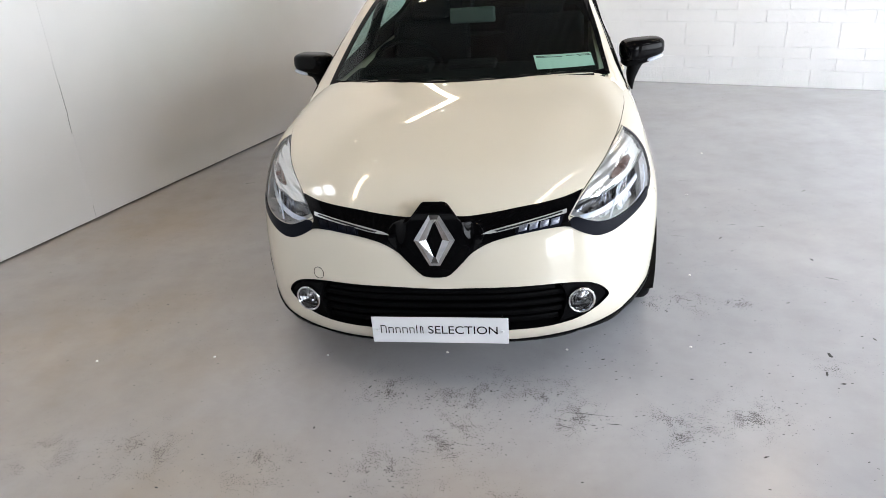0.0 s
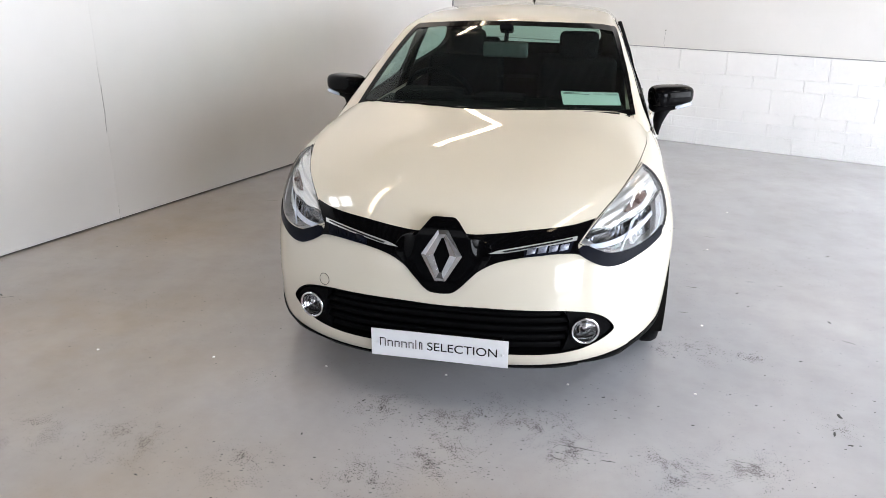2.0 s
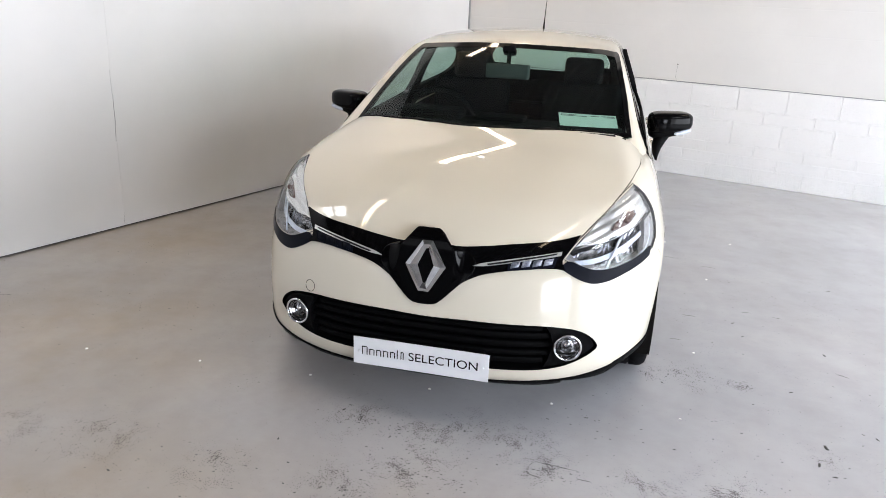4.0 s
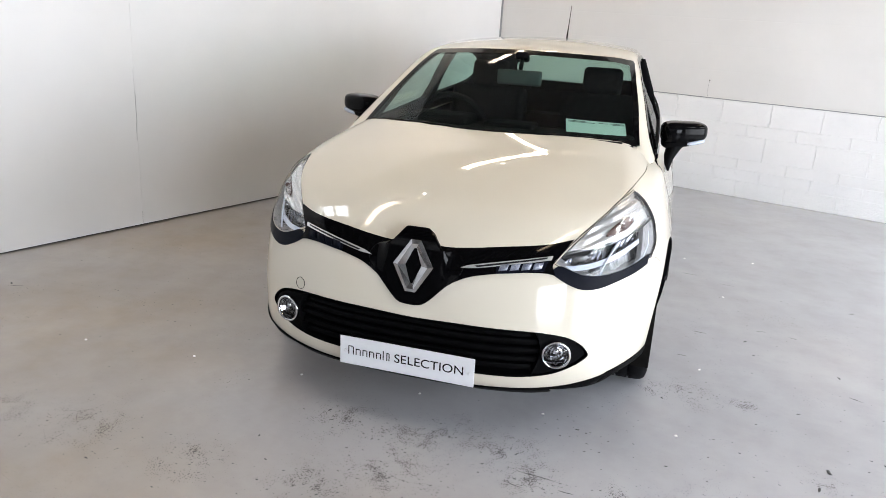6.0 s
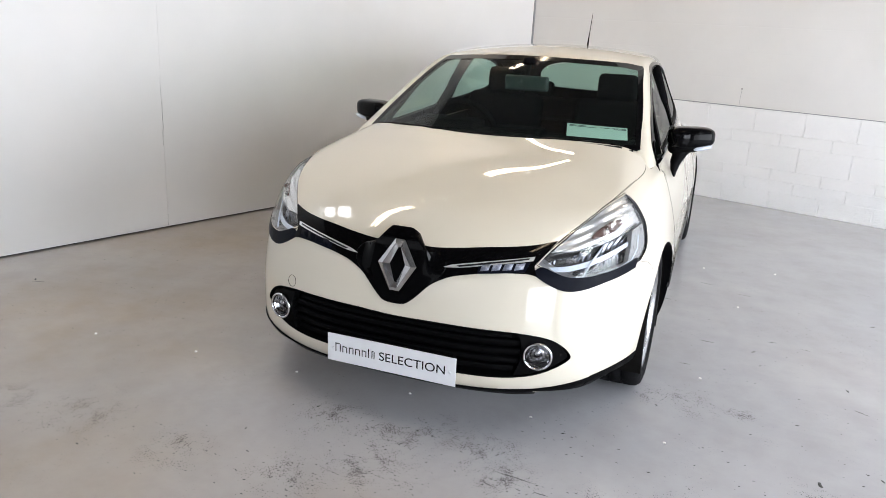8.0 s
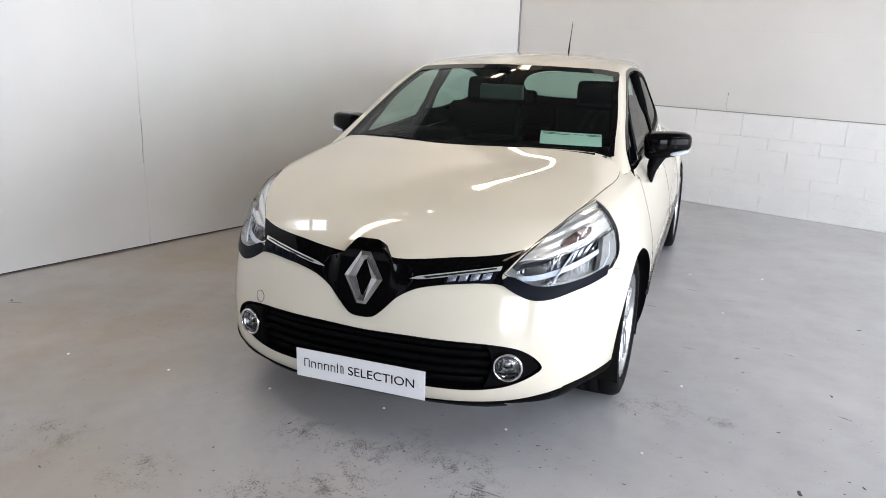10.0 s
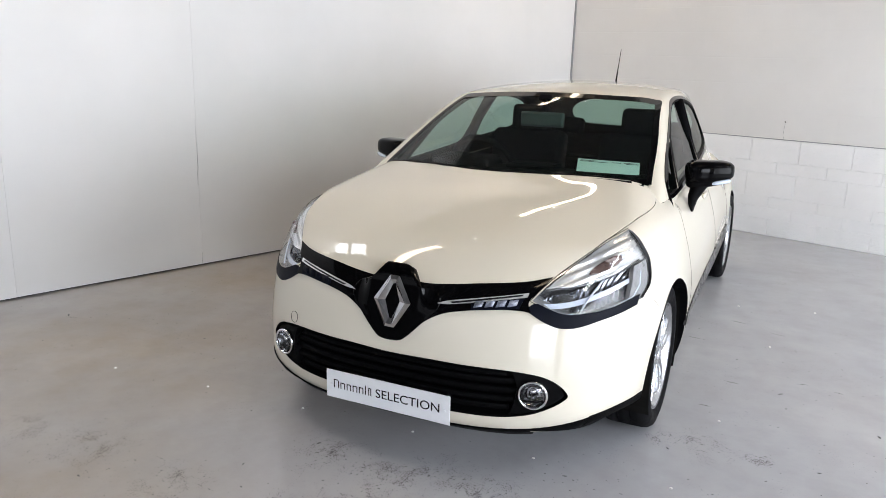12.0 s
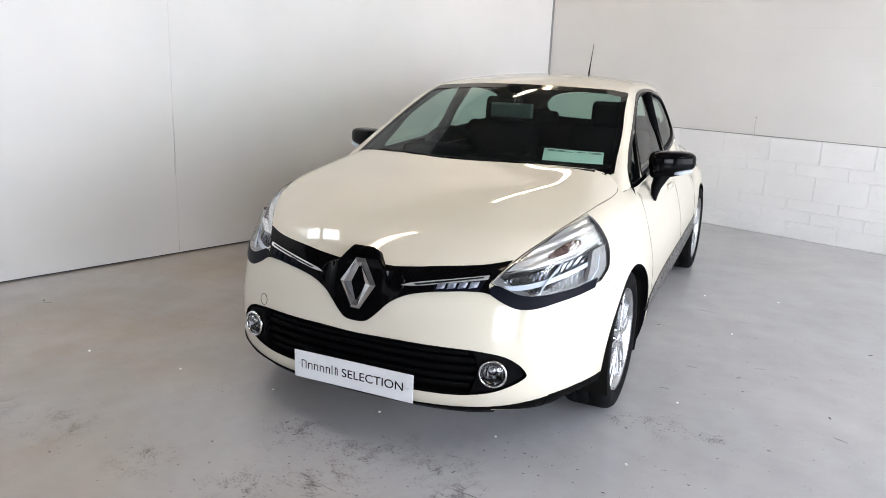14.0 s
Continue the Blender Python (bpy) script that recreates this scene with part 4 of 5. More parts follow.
for v in made:
    if isinstance(v, bmesh.types.BMVert):
        v.co.y += .055
        v.co.z -= .03 if v.co.z > .69 else 0
bmesh.ops.recalc_face_normals(bm, faces=bm.faces)
part("crest", bm, CREST_BLACK, grille, "gloss black raised shield round the badge", True)

ring = [(.0755, .628), (.021, .7185), (-.016, .7185), (-.0755, .628), (-.021, .5345), (.018, .5345)]
hole = [(.030, .628), (.006, .690), (-.003, .688), (-.030, .628), (-.006, .566), (.003, .564)]
bm = bmesh.new()
face_y = lambda z: float(CREST_FACE(z)) - .016  # noqa: E731
outer_v = [bm.verts.new((x, face_y(z) + .004, z)) for x, z in ring]
ridge_v = [bm.verts.new((.58 * a + .42 * c, face_y(.58 * b + .42 * d) - .004, .58 * b + .42 * d)) for (a, b), (c, d) in zip(ring, hole)]
inner_v = [bm.verts.new((x, face_y(z) + .007, z)) for x, z in hole]
for p, q in ((outer_v, ridge_v), (ridge_v, inner_v)):
    for k in range(6):
        bm.faces.new((p[k], q[k], q[(k + 1) % 6], p[(k + 1) % 6]))
bmesh.ops.recalc_face_normals(bm, faces=bm.faces)
rim = [e for e in bm.edges if e.is_boundary]
made = bmesh.ops.extrude_edge_only(bm, edges=rim)["geom"]
for v in made:
    if isinstance(v, bmesh.types.BMVert):
        v.co.y += .016
part("badge", bm, BADGE, grille, "faceted chrome diamond badge")

for flip in (False, True):
    skin("chrome_strip", body_field, "front", rounded([(.168, .6335), (.20, .645), (.33, .669), (.472, .692), (.470, .680), (.33, .657), (.22, .638)], 3, (0, 3, 4)), BRIGHT, grille, "narrow chrome strip", lift=.011, thick=.008, step=.02, flip=flip)
    skin("strip_inlay", body_field, "front", [(.215, .6438), (.33, .6652), (.456, .6868), (.455, .6822), (.33, .6602), (.225, .6404)], INK, grille, "dark inlay of the strip", lift=.0125, thick=.002, step=.03, flip=flip)
    skin("daylight_lamp", body_field, "front", [(.290, .655), (.462, .676), (.450, .645), (.292, .628)], BLUEBLACK, grille, "dark daytime lamp unit", lift=.008, thick=.006, step=.03, flip=flip)
    # Like cells on both sides; pale and black colours carry their brightness.
    for k in range(4):
        a = .300 + .0375 * k
        base = .6325 + (a - .29) * .105
        skin("lamp_cell", body_field, "front", [(a, base + .002), (a + .004, base + .0215), (a + .034, base + .0255), (a + .029, base + .007)], CELL if not flip else BLUEBLACK, grille, "lamp cell, painted pale or dark by side", lift=.011, thick=.004, step=.03, flip=flip,
             lifts=lambda u, v, a=a: .004 * (u - a) / .03)

intake = skin("intake", body_field, "front", grown(INTAKE, .004), PLASTIC, car, "black plastic lower air intake", lift=-.052, thick=-.05, step=.03)
for k, z in enumerate((.292, .326, .360, .394, .422)):
    reach = (.452, .478, .485, .475, .44)[k]
    line = [(-reach + 2 * reach * i / 40, z) for i in range(41)]
    skin("slat", body_field, "front", [(u, v - .0085) for u, v in line] + [(u, v + .0085) for u, v in line[::-1]], PLASTIC, intake, lift=-.026, thick=.02, step=.05,
         lifts=lambda u, v, z=z: .010 * (v - z) / .0085 * -.5)
END = rounded([(.455, .434), (.537, .422), (.579, .404), (.608, .378), (.6245, .350), (.617, .335), (.580, .310), (.523, .284), (.450, .268), (.466, .31), (.476, .36), (.470, .40)], 4, (0, 8))
for flip in (False, True):
    bezel = skin("fog_bezel", body_field, "front", END, PLASTIC, intake, "black plastic lamp bezel", lift=-.010, thick=.03, step=.02, flip=flip)
    p, n = on_surface(body_field, "front", [(.527, .356)])
    p, n = p[0] * ((-1 if flip else 1), 1, 1), n[0] * ((-1 if flip else 1), 1, 1)
    n = n + np.array([0, -.9, 0])
    n /= np.linalg.norm(n)
    fog = turned_part("fog_lamp", [(-.02, .0435), (.012, .0435), (.016, .0455), (.017, .049), (.014, .052), (.006, .0525), (-.02, .051)], p - n * .004, n, CHROME, car, "round fog lamp in a chrome ring", 40)
    bowl = turned_part("reflector", [(.008, .043), (.002, .038), (.005, .033), (-.003, .026), (.0, .018), (-.008, .010), (-.010, .0005)], p - n * .004, n, FOG_BOWL, fog, "faceted grey fog lamp bowl", 11)
    bowl.data.polygons.foreach_set("use_smooth", [False] * len(bowl.data.polygons))
    skin("shade", body_field, "front", rounded([(.483, .342), (.500, .333), (.527, .329), (.553, .333), (.570, .342), (.552, .3385), (.527, .337), (.502, .3385)], 3, (0, 4)), PLASTIC, fog, "dark lower lens edge", lift=.008, thick=.004, step=.01, flip=flip)
    turned_part("bulb", [(-.008, .012), (.008, .011), (.011, .0005)], p - n * .004 + np.array([0, 0, .012]), n, SATIN_CHROME, fog, "", 14)
    turned_part("lens", [(.010, .0435), (.016, .034), (.019, .020), (.020, .0005)], p - n * .004, n, LENS, fog, "clear domed lens", 24).visible_shadow = False

VALANCE = rounded([(-.735, .260), (-.66, .245), (-.56, .223), (-.47, .211), (-.26, .201), (0, .199), (.26, .201), (.47, .211), (.56, .223), (.66, .245), (.735, .260), (.735, .205), (.66, .192), (.56, .180), (.45, .172), (0, .168), (-.45, .172), (-.56, .180), (-.66, .192), (-.735, .205)], 4, (0, 10, 11, 19))
skin("valance", body_field, "front", VALANCE, PLASTIC, car, "black plastic lower lip", lift=.006, thick=.012, step=.03)
both("valance_end", body_field, "side", [(.225, .205), (.34, .208), (.42, .212), (.50, .216), (.500, .270), (.42, .267), (.34, .264), (.265, .260), (.225, .256)], PLASTIC, car, "", lift=.0055, thick=.011, step=.03)
ring_pts = [(-.468 + .0215 * math.cos(a), .474 + .0215 * math.sin(a)) for a in np.linspace(0, 2 * math.pi, 33)[:-1]]
line_on("towing_cover", body_field, "front", ring_pts, SEAM, car, "round towing eye cover outline", .0010, .0004, cyclic=True)

# ---------------------------------------------------------------- seams, sills, handles
flips = (False, True)
line_on("door_gap", body_field, "side", [(1.235, .86), (1.215, .75), (1.205, .6), (1.21, .45), (1.235, .30), (1.25, .22)], SEAM, car, "", .0008, .0002, flips)
line_on("door_gap", body_field, "side", [(2.20, .90), (2.21, .75), (2.215, .55), (2.22, .38), (2.22, .22)], SEAM, car, "", .0008, .0002, flips)
line_on("door_gap", body_field, "side", [(2.98, .93), (3.03, .85), (3.05, .72), (3.00, .62), (2.95, .50), (2.93, .35)], SEAM, car, "", .0008, .0002, flips)
line_on("bumper_gap", body_field, "side", [(.478, .640), (.52, .632), (.555, .612), (.580, .585)], SEAM, car, "", .0005, .0002, flips)
both("sill_trim", body_field, "side", rounded([(1.13, .345), (1.16, .398), (1.43, .435), (1.89, .458), (2.4, .466), (2.98, .47), (3.03, .30), (2.6, .255), (2.0, .255), (1.4, .29)], 4, (0, 1, 5, 6)), SILL, car, "dark glossy sill and door strip", lift=.006, thick=.012, step=.05)
for y in (2.02, 2.86):
    for s_ in (1, -1):
        p, n = on_surface(body_field, "side", [(y, .80)])
        x = p[0][0] * s_
        handle = blob_part("door_handle", (x + s_ * .004, y, .80), (.011, .085, .015), PAINT, car, "cream door handle", (.6, .6), (0, 0, 0), n=16, rows=10)
        blob_part("recess", (x + s_ * .001, y - .045, .797), (.006, .034, .018), PLASTIC, handle, "black handle recess", (.8, .8), n=16, rows=8)
box_part("undertray", -.58, .58, .42, 3.75, .150, .172, PLASTIC, car)

# ---------------------------------------------------------------- wheels
def wheel(x, y):
    w = new("wheel")
    w.parent = car
    w["label"] = "silver alloy wheel with a black tyre"
    s_ = 1 if x > 0 else -1
    w.location = (x, y, .302)
    w.scale = (s_, .987, .987)
    r = .306
    tyre = [(-.085, .222), (-.099, .24), (-.103, .265), (-.096, .290), (-.080, .302), (-.062, .3055), (-.032, r)]
    grooves = [(-.030, .298), (-.024, .298), (-.022, r), (.022, r), (.024, .298), (.030, .298), (.032, r)]
    out = [(-a, b) for a, b in tyre[::-1][1:]]
    part("tyre", lathe(tyre + grooves + out, 64), RUBBER, w, "black rubber tyre", True)
    part("rim", lathe([(.050, .196), (.062, .197), (.078, .207), (.088, .2165), (.093, .223), (.086, .226)], 64), ALLOY, w, "", True)
    part("barrel", lathe([(-.09, .222), (-.085, .205), (.02, .190), (.050, .196)], 64), DISC, w, "dull grey inner barrel of the rim", True)
    part("brake_disc", lathe([(.010, .05), (.012, .135), (.030, .135), (.032, .05)], 40), DISC, w, "grey brake disc")
    # Dark disc stands in for the shade behind the spokes.
    part("wheel_well_shade", lathe([(.0, .001), (.0, .19)], 32), SEAM, w)
    for k in range(5):
        for off in (-13, 13):
            a = radians(90 + 72 * k + off)
            lean = radians(-off * .55)
            bm = bmesh.new()
            rows_ = []
            for t, half, out_, deep in ((.032, .015, .079, .03), (.09, .0125, .083, .03), (.15, .0115, .083, .026), (.205, .014, .081, .02)):
                mid = Vector((0, t * math.cos(a + lean * (t - .1) * 3), t * math.sin(a + lean * (t - .1) * 3)))
                across = Vector((0, -math.sin(a), math.cos(a)))
                rows_.append([bm.verts.new(mid + across * u + Vector((d, 0, 0))) for u, d in ((-half, out_ - deep), (-half * .8, out_ - .004), (-half * .45, out_), (half * .45, out_), (half * .8, out_ - .004), (half, out_ - deep))])
            for p, q in zip(rows_, rows_[1:]):
                for i in range(6):
                    bm.faces.new((p[i], p[(i + 1) % 6], q[(i + 1) % 6], q[i]))
            bmesh.ops.recalc_face_normals(bm, faces=bm.faces)
            part("spoke", bm, ALLOY, w)
    part("hub", lathe([(.05, .062), (.074, .055), (.080, .036), (.081, .032)], 32), ALLOY, w, "", True)
    part("hub_cap", lathe([(.080, .033), (.086, .028), (.087, .0005)], 24), SATIN_CHROME, w, "round metal hub cap", True)
    for k in range(5):
        a = radians(54 + 72 * k)
        bm = lathe([(.07, .009), (.083, .009), (.085, .0005)], 8)
        bmesh.ops.translate(bm, verts=bm.verts, vec=(0, .047 * math.cos(a), .047 * math.sin(a)))
        part("wheel_bolt", bm, STEEL, w)
    bm = tube([(.078, .196 * math.cos(1.9), .196 * math.sin(1.9)), (.092, .186 * math.cos(1.9), .186 * math.sin(1.9))], .004, 6)
    part("valve", bm, RUBBER, w)


for x, y in WHEELS:
    wheel(x, y)
    s_ = 1 if x > 0 else -1
    liner = lathe([(s_ * .48, .05), (s_ * .485, .3185), (s_ * (.846 if y < 1 else .822), .3185)], 48)
    bmesh.ops.delete(liner, geom=[v for v in liner.verts if v.co.z < -.16], context="VERTS")
    bmesh.ops.translate(liner, verts=liner.verts, vec=(0, y + .010, .312))
    part("arch_liner", liner, SEAM, car, "black wheel arch liner")
for s_ in (1, -1):
    box_part("mud_flap", s_ * .74 - .07, s_ * .74 + .07, 1.125, 1.137, .19, .36, PLASTIC, car, soft=.003)

# ---------------------------------------------------------------- door mirrors
for s_ in (1, -1):
    cap_ = new("door_mirror")
    cap_.parent = car
    cap_["label"] = "gloss black door mirror with clear indicator"
    bm = blob((.113, .078, .058), (.55, .55), 36, 24)
    for v in bm.verts:
        k = (v.co.x + .113) / .226
        v.co.z *= 1 - .22 * k
        v.co.y += .035 * k * k
        v.co.z += .006 * k
        if v.co.y > .035:
            v.co.y = .035 + (v.co.y - .035) * .25
    bmesh.ops.transform(bm, matrix=pose(.866, 1.545, .984, 0, -2, 13), verts=bm.verts)
    if s_ < 0:
        bmesh.ops.transform(bm, matrix=Matrix.Diagonal((-1, 1, 1, 1)), verts=bm.verts)
        bmesh.ops.reverse_faces(bm, faces=bm.faces)
    part("cap", bm, GLOSS_BLACK, cap_, "gloss black mirror cap", True)
    bm = blob((.100, .066, .047), (.6, .6), 32, 18)
    for v in bm.verts:
        k = (v.co.x + .10) / .2
        v.co.z *= 1 - .35 * k
        v.co.y += .035 * k * k
        v.co.z += .018 * k
    bmesh.ops.transform(bm, matrix=pose(.860, 1.545, .943, 0, -2, 13), verts=bm.verts)
    if s_ < 0:
        bmesh.ops.transform(bm, matrix=Matrix.Diagonal((-1, 1, 1, 1)), verts=bm.verts)
        bmesh.ops.reverse_faces(bm, faces=bm.faces)
    part("housing", bm, PLASTIC, cap_, "black plastic mirror housing", True)
    blob_part("indicator", (s_ * .924, 1.520, .944), (.046, .021, .011), LED, cap_, "clear indicator strip", (.8, .8), (0, -12 * s_, 24 * s_), n=20, rows=10)
    bm = bmesh.new()
    rows_ = []
    for x, y, z, hx, hy in ((.812, 1.475, .802, .006, .020), (.806, 1.485, .828, .016, .034), (.808, 1.495, .866, .024, .042), (.822, 1.515, .908, .032, .042), (.838, 1.53, .945, .040, .040), (.85, 1.54, .965, .042, .038)):
        rows_.append([bm.verts.new((s_ * (x + hx * math.cos(a)), y + hy * math.sin(a), z - .35 * hx * math.cos(a))) for a in np.linspace(0, 2 * math.pi, 17)[:-1]])
    for p, q in zip(rows_, rows_[1:]):
        for i in range(16):
            bm.faces.new((p[i], p[(i + 1) % 16], q[(i + 1) % 16], q[i]))
    bm.faces.new(rows_[0])
    bmesh.ops.recalc_face_normals(bm, faces=bm.faces)
    part("stalk", bm, PLASTIC, cap_, "black plastic mirror arm", True)
    box_part("mirror_glass", s_ * .866 - .085, s_ * .866 + .085, 1.586, 1.592, .93, 1.02, CHROME, cap_, "mirror glass", soft=.002)

# ---------------------------------------------------------------- number plate
plate = part("number_plate", bmesh.new(), WHITE_PLATE, car, "white plate with dark print")
bm = bmesh.new()
box(bm, -.26, .26, -.0135, -.0095, .2185, .3295, soft=.0018)
old, plate.data = plate.data, bm_mesh("number_plate", bm)
plate.data.materials.append(WHITE_PLATE)
bpy.data.meshes.remove(old)
box_part("plate_holder", -.235, .235, -.010, .05, .228, .322, PLASTIC, plate, "black plate holder", soft=.003)
for s_ in (1, -1):
    turned_part("screw_cap", [(0, .006), (.0015, .006), (.003, .004), (.0035, .0005)], (s_ * .238, -.0135, .272), (0, -1, 0), WHITE_PLATE, plate, "", 14)
letters = bpy.data.curves.new("print", "FONT")
letters.body, letters.size, letters.extrude = "SELECTION", .048, .0004
font_ob = new("print", letters)
bpy.context.view_layer.update()
text_mesh = bpy.data.meshes.new_from_object(font_ob.evaluated_get(bpy.context.evaluated_depsgraph_get()))
bpy.data.objects.remove(font_ob)
xs = [v.co.x for v in text_mesh.vertices]
fit_x = .262 / (max(xs) - min(xs))
text_mesh.transform(Matrix.Translation((-.043, -.0142, .2600)) @ pose(0, 0, 0, 90, 0, 0) @ Matrix.Diagonal((fit_x, 1, 1, 1)) @ Matrix.Translation((-min(xs), 0, 0)))
add("print", text_mesh, INK, plate, "dark grey printed capitals")
at = -.226
for k, (wide, high) in enumerate(((.022, .034), (.020, .025), (.019, .025), (.020, .025), (.019, .025), (.007, .036), (.012, .031))):
    bm = bmesh.new()
    pen = .0034
    box(bm, at, at + pen, -.0146, -.0134, .2600, .2600 + high)
    if wide > .01:
        box(bm, at + wide - pen, at + wide, -.0146, -.0134, .2600, .2600 + high * .9)
        box(bm, at + pen, at + wide - pen, -.0146, -.0134, .2600 + high - pen, .2600 + high)
    part("print_bar", bm, INK, plate, "dark grey printed bar")
    at += wide + .0075

# ---------------------------------------------------------------- cowl, wipers, aerial
edge_y = lambda x: .942 + .19 * min(abs(x) / .68, 1.25) ** 2  # noqa: E731
xs = [-.66 + 1.32 * k / 24 for k in range(25)]
skin("cowl", body_field, "top", [(x, edge_y(x)) for x in xs] + [(x, 1.40) for x in xs[::-1]], PLASTIC, car, "black plastic cowl under the windscreen", lift=.005, thick=.01, step=.05)
for k, line in enumerate(([(.60, .958), (.45, .966), (.30, .966), (.12, .960)], [(.10, .955), (-.10, .972), (-.30, .978), (-.46, .970)])):
    p, n = on_surface(cabin_field, "screen", line)
    wiper = part("wiper", tube([tuple(v) for v in p + n * .018], .007, 6, taper=(1.1, 1, .9, .6)), PLASTIC, car, "black windscreen wiper", True)
    p, n = on_surface(cabin_field, "screen", [(u + (.05 if k == 0 else .06), v - .004) for u, v in line])
    part("blade", tube([tuple(v) for v in p + n * .008], .005, 6), RUBBER, wiper, "black rubber blade", True)
aerial = part("aerial", tube([(0, 3.165, 1.34), (0, 3.172, 1.365), (0, 3.20, 1.44), (0, 3.26, 1.585)], .0045, 8, taper=(2.2, 1.5, .75, .45)), PLASTIC, car, "thin black roof aerial", True)
part("aerial_base", lathe([(1.335, .022), (1.352, .019), (1.362, .010), (1.364, .0005)], 20, "z"), PLASTIC, aerial, "", True).location = (0, 3.165, 0)

# ---------------------------------------------------------------- cabin
def soft_part(name, x0, x1, y0, y1, z0, z1, mat, parent, label="", soft=.03, tilt=0.0):
    bm = bmesh.new()
    box(bm, x0, x1, y0, y1, z0, z1)
    bmesh.ops.bevel(bm, geom=bm.edges[:], offset=soft, segments=4, affect="EDGES", profile=.6)
    if tilt:
        mid = Vector(((x0 + x1) / 2, (y0 + y1) / 2, z0))
        bmesh.ops.transform(bm, matrix=Matrix.Translation(mid) @ pose(0, 0, 0, tilt, 0, 0) @ Matrix.Translation(-mid), verts=bm.verts)
    return part(name, bm, mat, parent, label, True)


dash = soft_part("dashboard", -.64, .64, 1.20, 1.60, .60, .945, CABIN, car, "black dashboard", .05)
soft_part("instrument_hood", -.54, -.20, 1.36, 1.58, .90, .99, CABIN, dash, "", .035)
soft_part("screen_unit", -.13, .13, 1.42, 1.60, .88, .965, CABIN, dash, "", .02)
column = part("steering_wheel", tube([(-.37 + .185 * math.cos(a), 1.70 + .185 * math.sin(a) * -.42, .90 + .185 * math.sin(a) * .908) for a in np.linspace(0, 2 * math.pi, 33)[:-1]], .016, 10, True), CABIN, car, "black steering wheel", True)
blob_part("boss", (-.37, 1.70, .895), (.075, .03, .06), CABIN, column, "", (.7, .7), (-25, 0, 0))
for a in (0, math.pi, -math.pi / 2):
    part("spoke", tube([(-.37, 1.70, .895), (-.37 + .18 * math.cos(a), 1.70 - .18 * math.sin(a) * .42, .90 + .18 * math.sin(a) * .908)], .014, 8), CABIN, column)
for x in (-.34, .36):
    seat = new("front_seat")
    seat.parent = car
    seat["label"] = "dark fabric front seat with headrest"
    soft_part("cushion", x - .25, x + .25, 1.72, 2.22, .42, .60, FABRIC, seat, "", .05)
    soft_part("backrest", x - .24, x + .24, 2.20, 2.34, .50, 1.08, FABRIC, seat, "", .055, -14)
    soft_part("headrest", x - .118, x + .118, 2.335, 2.435, 1.06, 1.222, FABRIC, seat, "", .04, -8)
    for k in (-.06, .06):
        part("headrest_post", tube([(x + k, 2.345, 1.0), (x + k, 2.385, 1.12)], .007, 6), SATIN_CHROME, seat)
bench = new("rear_seat")
bench.parent = car
bench["label"] = "dark fabric rear bench with headrests"
soft_part("cushion", -.60, .60, 2.75, 3.20, .45, .62, FABRIC, bench, "", .05)
soft_part("backrest", -.60, .60, 3.18, 3.32, .52, .99, FABRIC, bench, "", .05, -16)
for x in (-.38, .38):
    soft_part("headrest", x - .12, x + .12, 3.30, 3.39, .97, 1.09, FABRIC, bench, "", .035, -8)
back_mirror = soft_part("interior_mirror", -.105, .128, 1.555, 1.585, 1.150, 1.226, MIRROR_BACK, car, "grey interior mirror", .014)
part("stem", tube([(.010, 1.58, 1.20), (.010, 1.62, 1.295)], .012, 8), CABIN, back_mirror)
soft_part("sensor_box", -.03, .04, 1.60, 1.665, 1.272, 1.308, CABIN, car, "", .015, -24)
for s_ in (1, -1):
    part("pillar_trim", tube([(s_ * .70, 2.17, .93), (s_ * .64, 2.22, 1.12), (s_ * .575, 2.28, 1.28)], .03, 8), CABIN, car, "", True)

# A printed sheet behind the windscreen.
SHEET = [(.32, 1.056), (.586, 1.048), (.604, 1.004), (.34, 1.010)]
sheet = skin("paper_sheet", cabin_field, "screen", SHEET, PAPER, None, lift=-.010, thick=.001, step=.05)
tagged(sheet, "white printed sheet behind the windscreen of the car", "paper")
for u, v, w in ((.333, 1.0513, .075), (.333, 1.0478, .12), (.47, 1.0455, .04), (.52, 1.0452, .06), (.53, 1.0415, .055)):
    skin("print_bar", cabin_field, "screen", [(u, v), (u + w, v - .03 * w), (u + w + .001, v - .03 * w - .0016), (u + .001, v - .0016)], INK, sheet, "dark printed line", lift=-.0092, thick=.0004, step=.1)

# ---------------------------------------------------------------- small things on the floor
stud_mesh = bm_mesh("floor_stud", lathe([(.0, .0060), (.003, .0052), (.0040, .0025), (.0042, .0003)], 12, "z"))
stud_mesh.materials.append(STUD)
for k, (x, y) in enumerate(((-1.03, .158), (-.532, .194), (-.023, .242), (.477, .285), (.982, .329), (1.075, .97), (1.00, 2.72), (1.22, 2.04), (1.44, 2.83), (-1.55, .10))):
    ob = new("floor_stud", stud_mesh)
    ob.location = (x, y, 0)
    tagged(ob, "small white stud in the grey concrete floor", "stud", "floor studs")

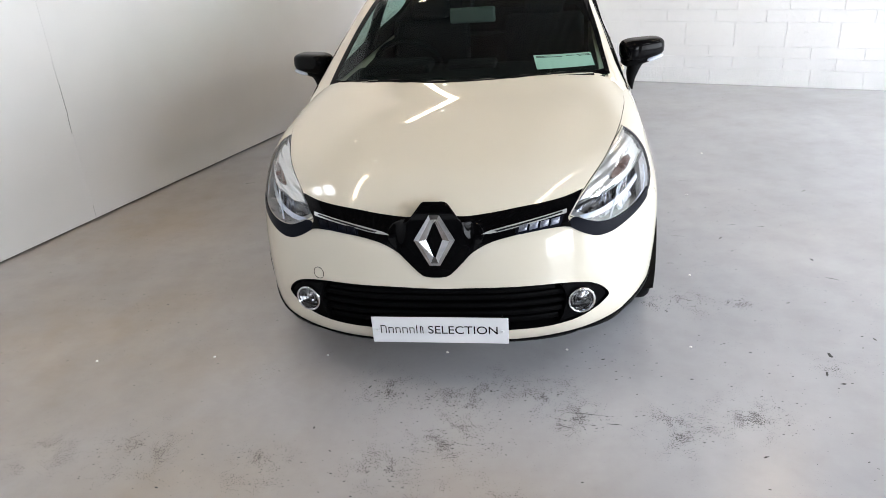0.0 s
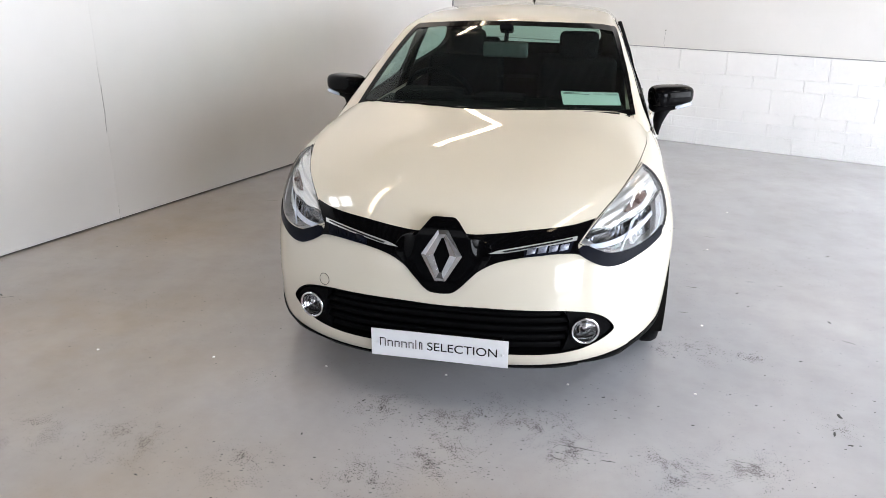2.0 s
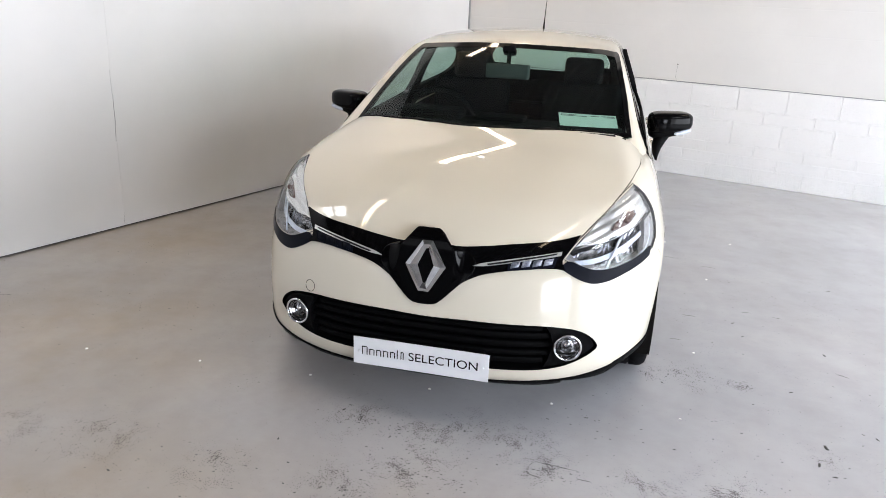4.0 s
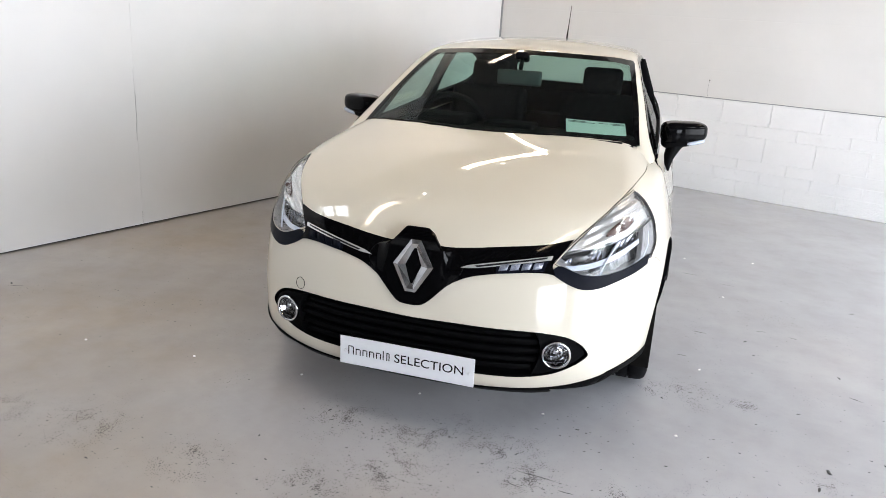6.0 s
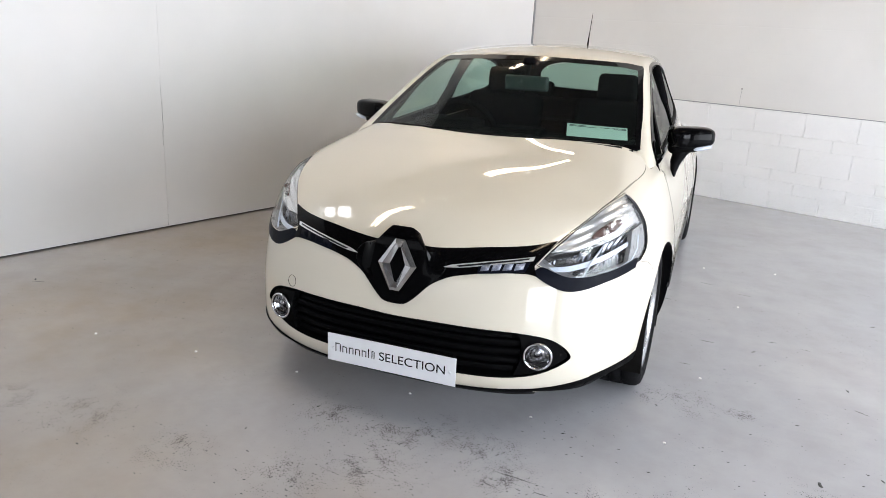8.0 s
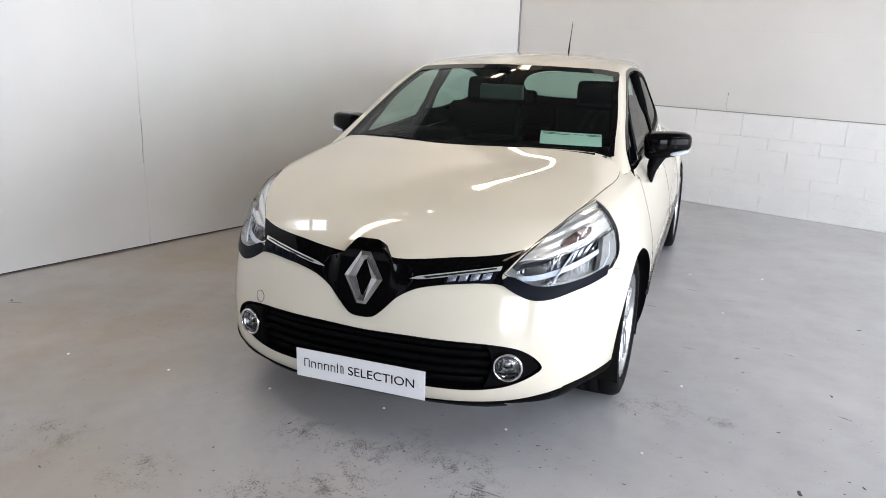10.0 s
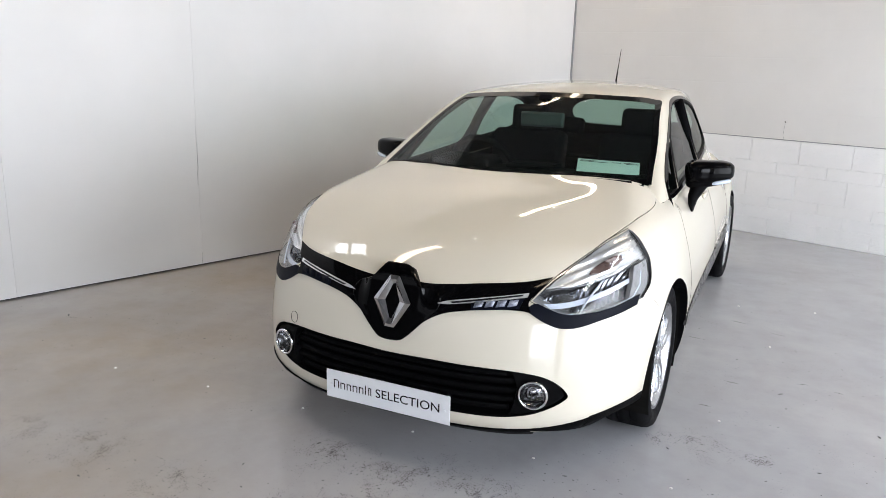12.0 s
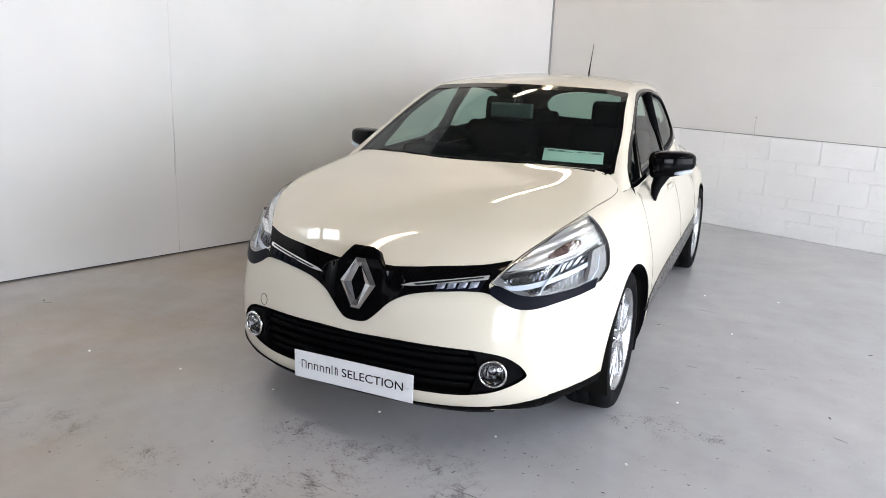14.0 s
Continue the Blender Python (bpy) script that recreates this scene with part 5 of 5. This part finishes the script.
# Dark chips of dirt on the floor.
rng = random.Random(7)
for x, y, size in ((1.51, .29, .015), (1.46, .165, .011), (1.50, .10, .008), (1.299, 1.405, .008), (1.327, 1.246, .006), (1.687, 1.15, .009), (1.459, .709, .007), (1.909, 2.091, .010), (.92, .62, .006), (-.30, -.02, .006), (.12, -.01, .005), (.62, .22, .005), (-.45, -.28, .005), (-2.372, .485, .010), (1.72, .42, .007), (1.12, -.33, .007), (.95, .10, .005), (-.9, -.62, .006)):
    bm = bmesh.new()
    ring_ = [bm.verts.new((size * (.6 + .8 * rng.random()) * math.cos(a) * 1.5, size * (.5 + .7 * rng.random()) * math.sin(a) * .6, .0008)) for a in np.linspace(0, 2 * math.pi, 10)[:-1]]
    top = bm.verts.new((0, 0, .003))
    low = bm.verts.new((0, 0, 0))
    for k in range(len(ring_)):
        bm.faces.new((ring_[k], ring_[(k + 1) % len(ring_)], top))
        bm.faces.new((ring_[(k + 1) % len(ring_)], ring_[k], low))
    ob = part("dirt_chip", bm, SKIRT, None)
    ob.location, ob.rotation_euler = (x, y, 0), (0, 0, rng.random() * 3)
    tagged(ob, "small dark chip of dirt on the floor", "dirt", "dirt chips")

# Fine specks where the floor paint has chipped away.
chip_rng = random.Random(23)
verts, faces = [], []
for cx, cy, wide, deep, count in ((-.22, -.05, .10, .06, 70), (.05, -.12, .14, .07, 120), (.24, .02, .10, .05, 60), (.42, -.03, .10, .06, 70), (.10, -.32, .18, .08, 100), (-.15, -.48, .16, .09, 80), (.52, -.17, .12, .05, 70), (.62, .18, .25, .10, 40),
                                  (-.62, -.50, .16, .10, 70), (-1.05, -.45, .22, .12, 80), (1.05, .72, .14, .03, 45), (1.24, .71, .07, .02, 20), (.90, -.18, .16, .09, 60), (1.14, -.12, .14, .08, 50), (1.35, .25, .35, .25, 40), (1.2, 1.5, .5, .6, 45), (-1.5, .6, .5, .4, 40), (.3, -.75, .5, .15, 90), (1.9, 1.2, 1.0, 1.6, 200), (1.4, .0, .7, .5, 90), (-1.6, .7, 1.0, .9, 120)):
    for _ in range(count):
        x, y = chip_rng.gauss(cx, wide * .6), chip_rng.gauss(cy, deep * .7)
        size = .0011 + .0026 * chip_rng.random() ** 2.2
        first, turn = len(verts), chip_rng.random() * .8 - .4
        for k in range(6):
            a = k * math.pi / 3
            u, v = size * (1.0 + 1.1 * chip_rng.random()) * math.cos(a), size * (.45 + .5 * chip_rng.random()) * math.sin(a)
            verts.append((x + u * math.cos(turn) - v * math.sin(turn), y + u * math.sin(turn) + v * math.cos(turn), .0006))
        faces.append(tuple(range(first, first + 6)))
data = bpy.data.meshes.new("floor_specks")
data.from_pydata(verts, [], faces)
tagged(add("floor_specks", data, SKIRT, None), "fine dark specks where the grey floor paint is chipped", "specks", kind="stuff")

# Scratches in the paint of the floor.
for x, y, long, turn in ((.53, -.138, .15, -6), (.47, -.215, .06, -12), (.64, -.19, .05, -5), (1.39, 1.58, .05, 10), (1.54, 1.557, .045, -14), (1.03, 2.39, .09, -8), (1.25, 2.28, .08, -10), (.83, 1.98, .06, -6), (1.0, 1.10, .05, 4), (1.08, 1.43, .07, -4), (-1.71, 2.30, .09, 20), (-2.33, .47, .07, 24), (1.72, .95, .06, -30), (2.2, 1.4, .05, 8)):
    bm = bmesh.new()
    steps = 7
    low_, high_ = [], []
    for k in range(steps):
        u = long * (k / (steps - 1) - .5)
        w_ = .0016 * (.5 + rng.random()) * (.3 + math.sin(math.pi * k / (steps - 1)))
        v_ = (rng.random() - .5) * .004
        low_.append(bm.verts.new((u, v_ - w_, .0007)))
        high_.append(bm.verts.new((u, v_ + w_, .0009)))
    for k in range(steps - 1):
        bm.faces.new((low_[k], low_[k + 1], high_[k + 1], high_[k]))
    ob = part("scratch", bm, SKIRT, floor)
    ob.location, ob.rotation_euler = (x, y, 0), (0, 0, radians(turn))

# A rusty nail and a crack above the ledge.
nail = empty("wall_nail", "small dark nail with a faint crack on the white wall", "nail")
nail.matrix_world = back_m @ pose(2.266, .012, 1.03)
part("head", lathe([(-.010, .0005), (-.009, .005), (-.004, .006), (.004, .003)], 10, "y"), SKIRT, nail)
part("crack", tube([(0, .0, -.01), (-.004, .0, -.06), (-.006, .0, -.12), (.008, .0, -.150)], .0012, 5), STEEL, nail, "thin grey crack")

# ---------------------------------------------------------------- blocks of the back wall
def block_mesh(long, high, seed, mat):
    """One painted block, uneven on its face."""
    r = random.Random(seed)
    bm = bmesh.new()
    j = lambda s_: (r.random() - .5) * s_  # noqa: E731
    nx = 3 if long > .3 else 2
    front, back = [], []
    for z in (0, high):
        lip = .0018 if z == 0 else -.0018
        front.append([bm.verts.new((long * i / nx + (.004 if i == 0 else -.004 if i == nx else 0) + j(.005), -.004 + j(.003), z + lip + j(.003))) for i in range(nx + 1)])
        back.append([bm.verts.new((long * i / nx + (-.003 if i == 0 else .003 if i == nx else 0), .004, z - 1.5 * lip)) for i in range(nx + 1)])
    for i in range(nx):
        bm.faces.new((front[0][i], front[0][i + 1], front[1][i + 1], front[1][i]))
        bm.faces.new((front[1][i], front[1][i + 1], back[1][i + 1], back[1][i]))
        bm.faces.new((back[0][i], back[0][i + 1], front[0][i + 1], front[0][i]))
    bm.faces.new((back[0][0], front[0][0], front[1][0], back[1][0]))
    bm.faces.new((front[0][nx], back[0][nx], back[1][nx], front[1][nx]))
    data = bm_mesh("block", bm)
    data.materials.append(mat)
    return data


COURSES = ((0, .150, .11), (.150, .105, .302), (.255, .098, .091), (.353, .212, .297), (.565, .105, .121), (.670, .202, .302))
GAP = .003
for z, high, shift in COURSES:
    kinds = [block_mesh(.425 - GAP, high - GAP / 2, int(1000 * z) + k, ROUGH_BLOCK if z < .2 else BLOCK) for k in range(3)]
    x = -.425 + shift
    k = 0
    while x < 8.5:
        ob = new("block", kinds[(k * 7 + int(z * 50)) % 3])
        ob.parent = wall_back
        ob.location = (max(x, -.4) + GAP / 2, 0, z + GAP / 4)
        x += .425
        k += 1
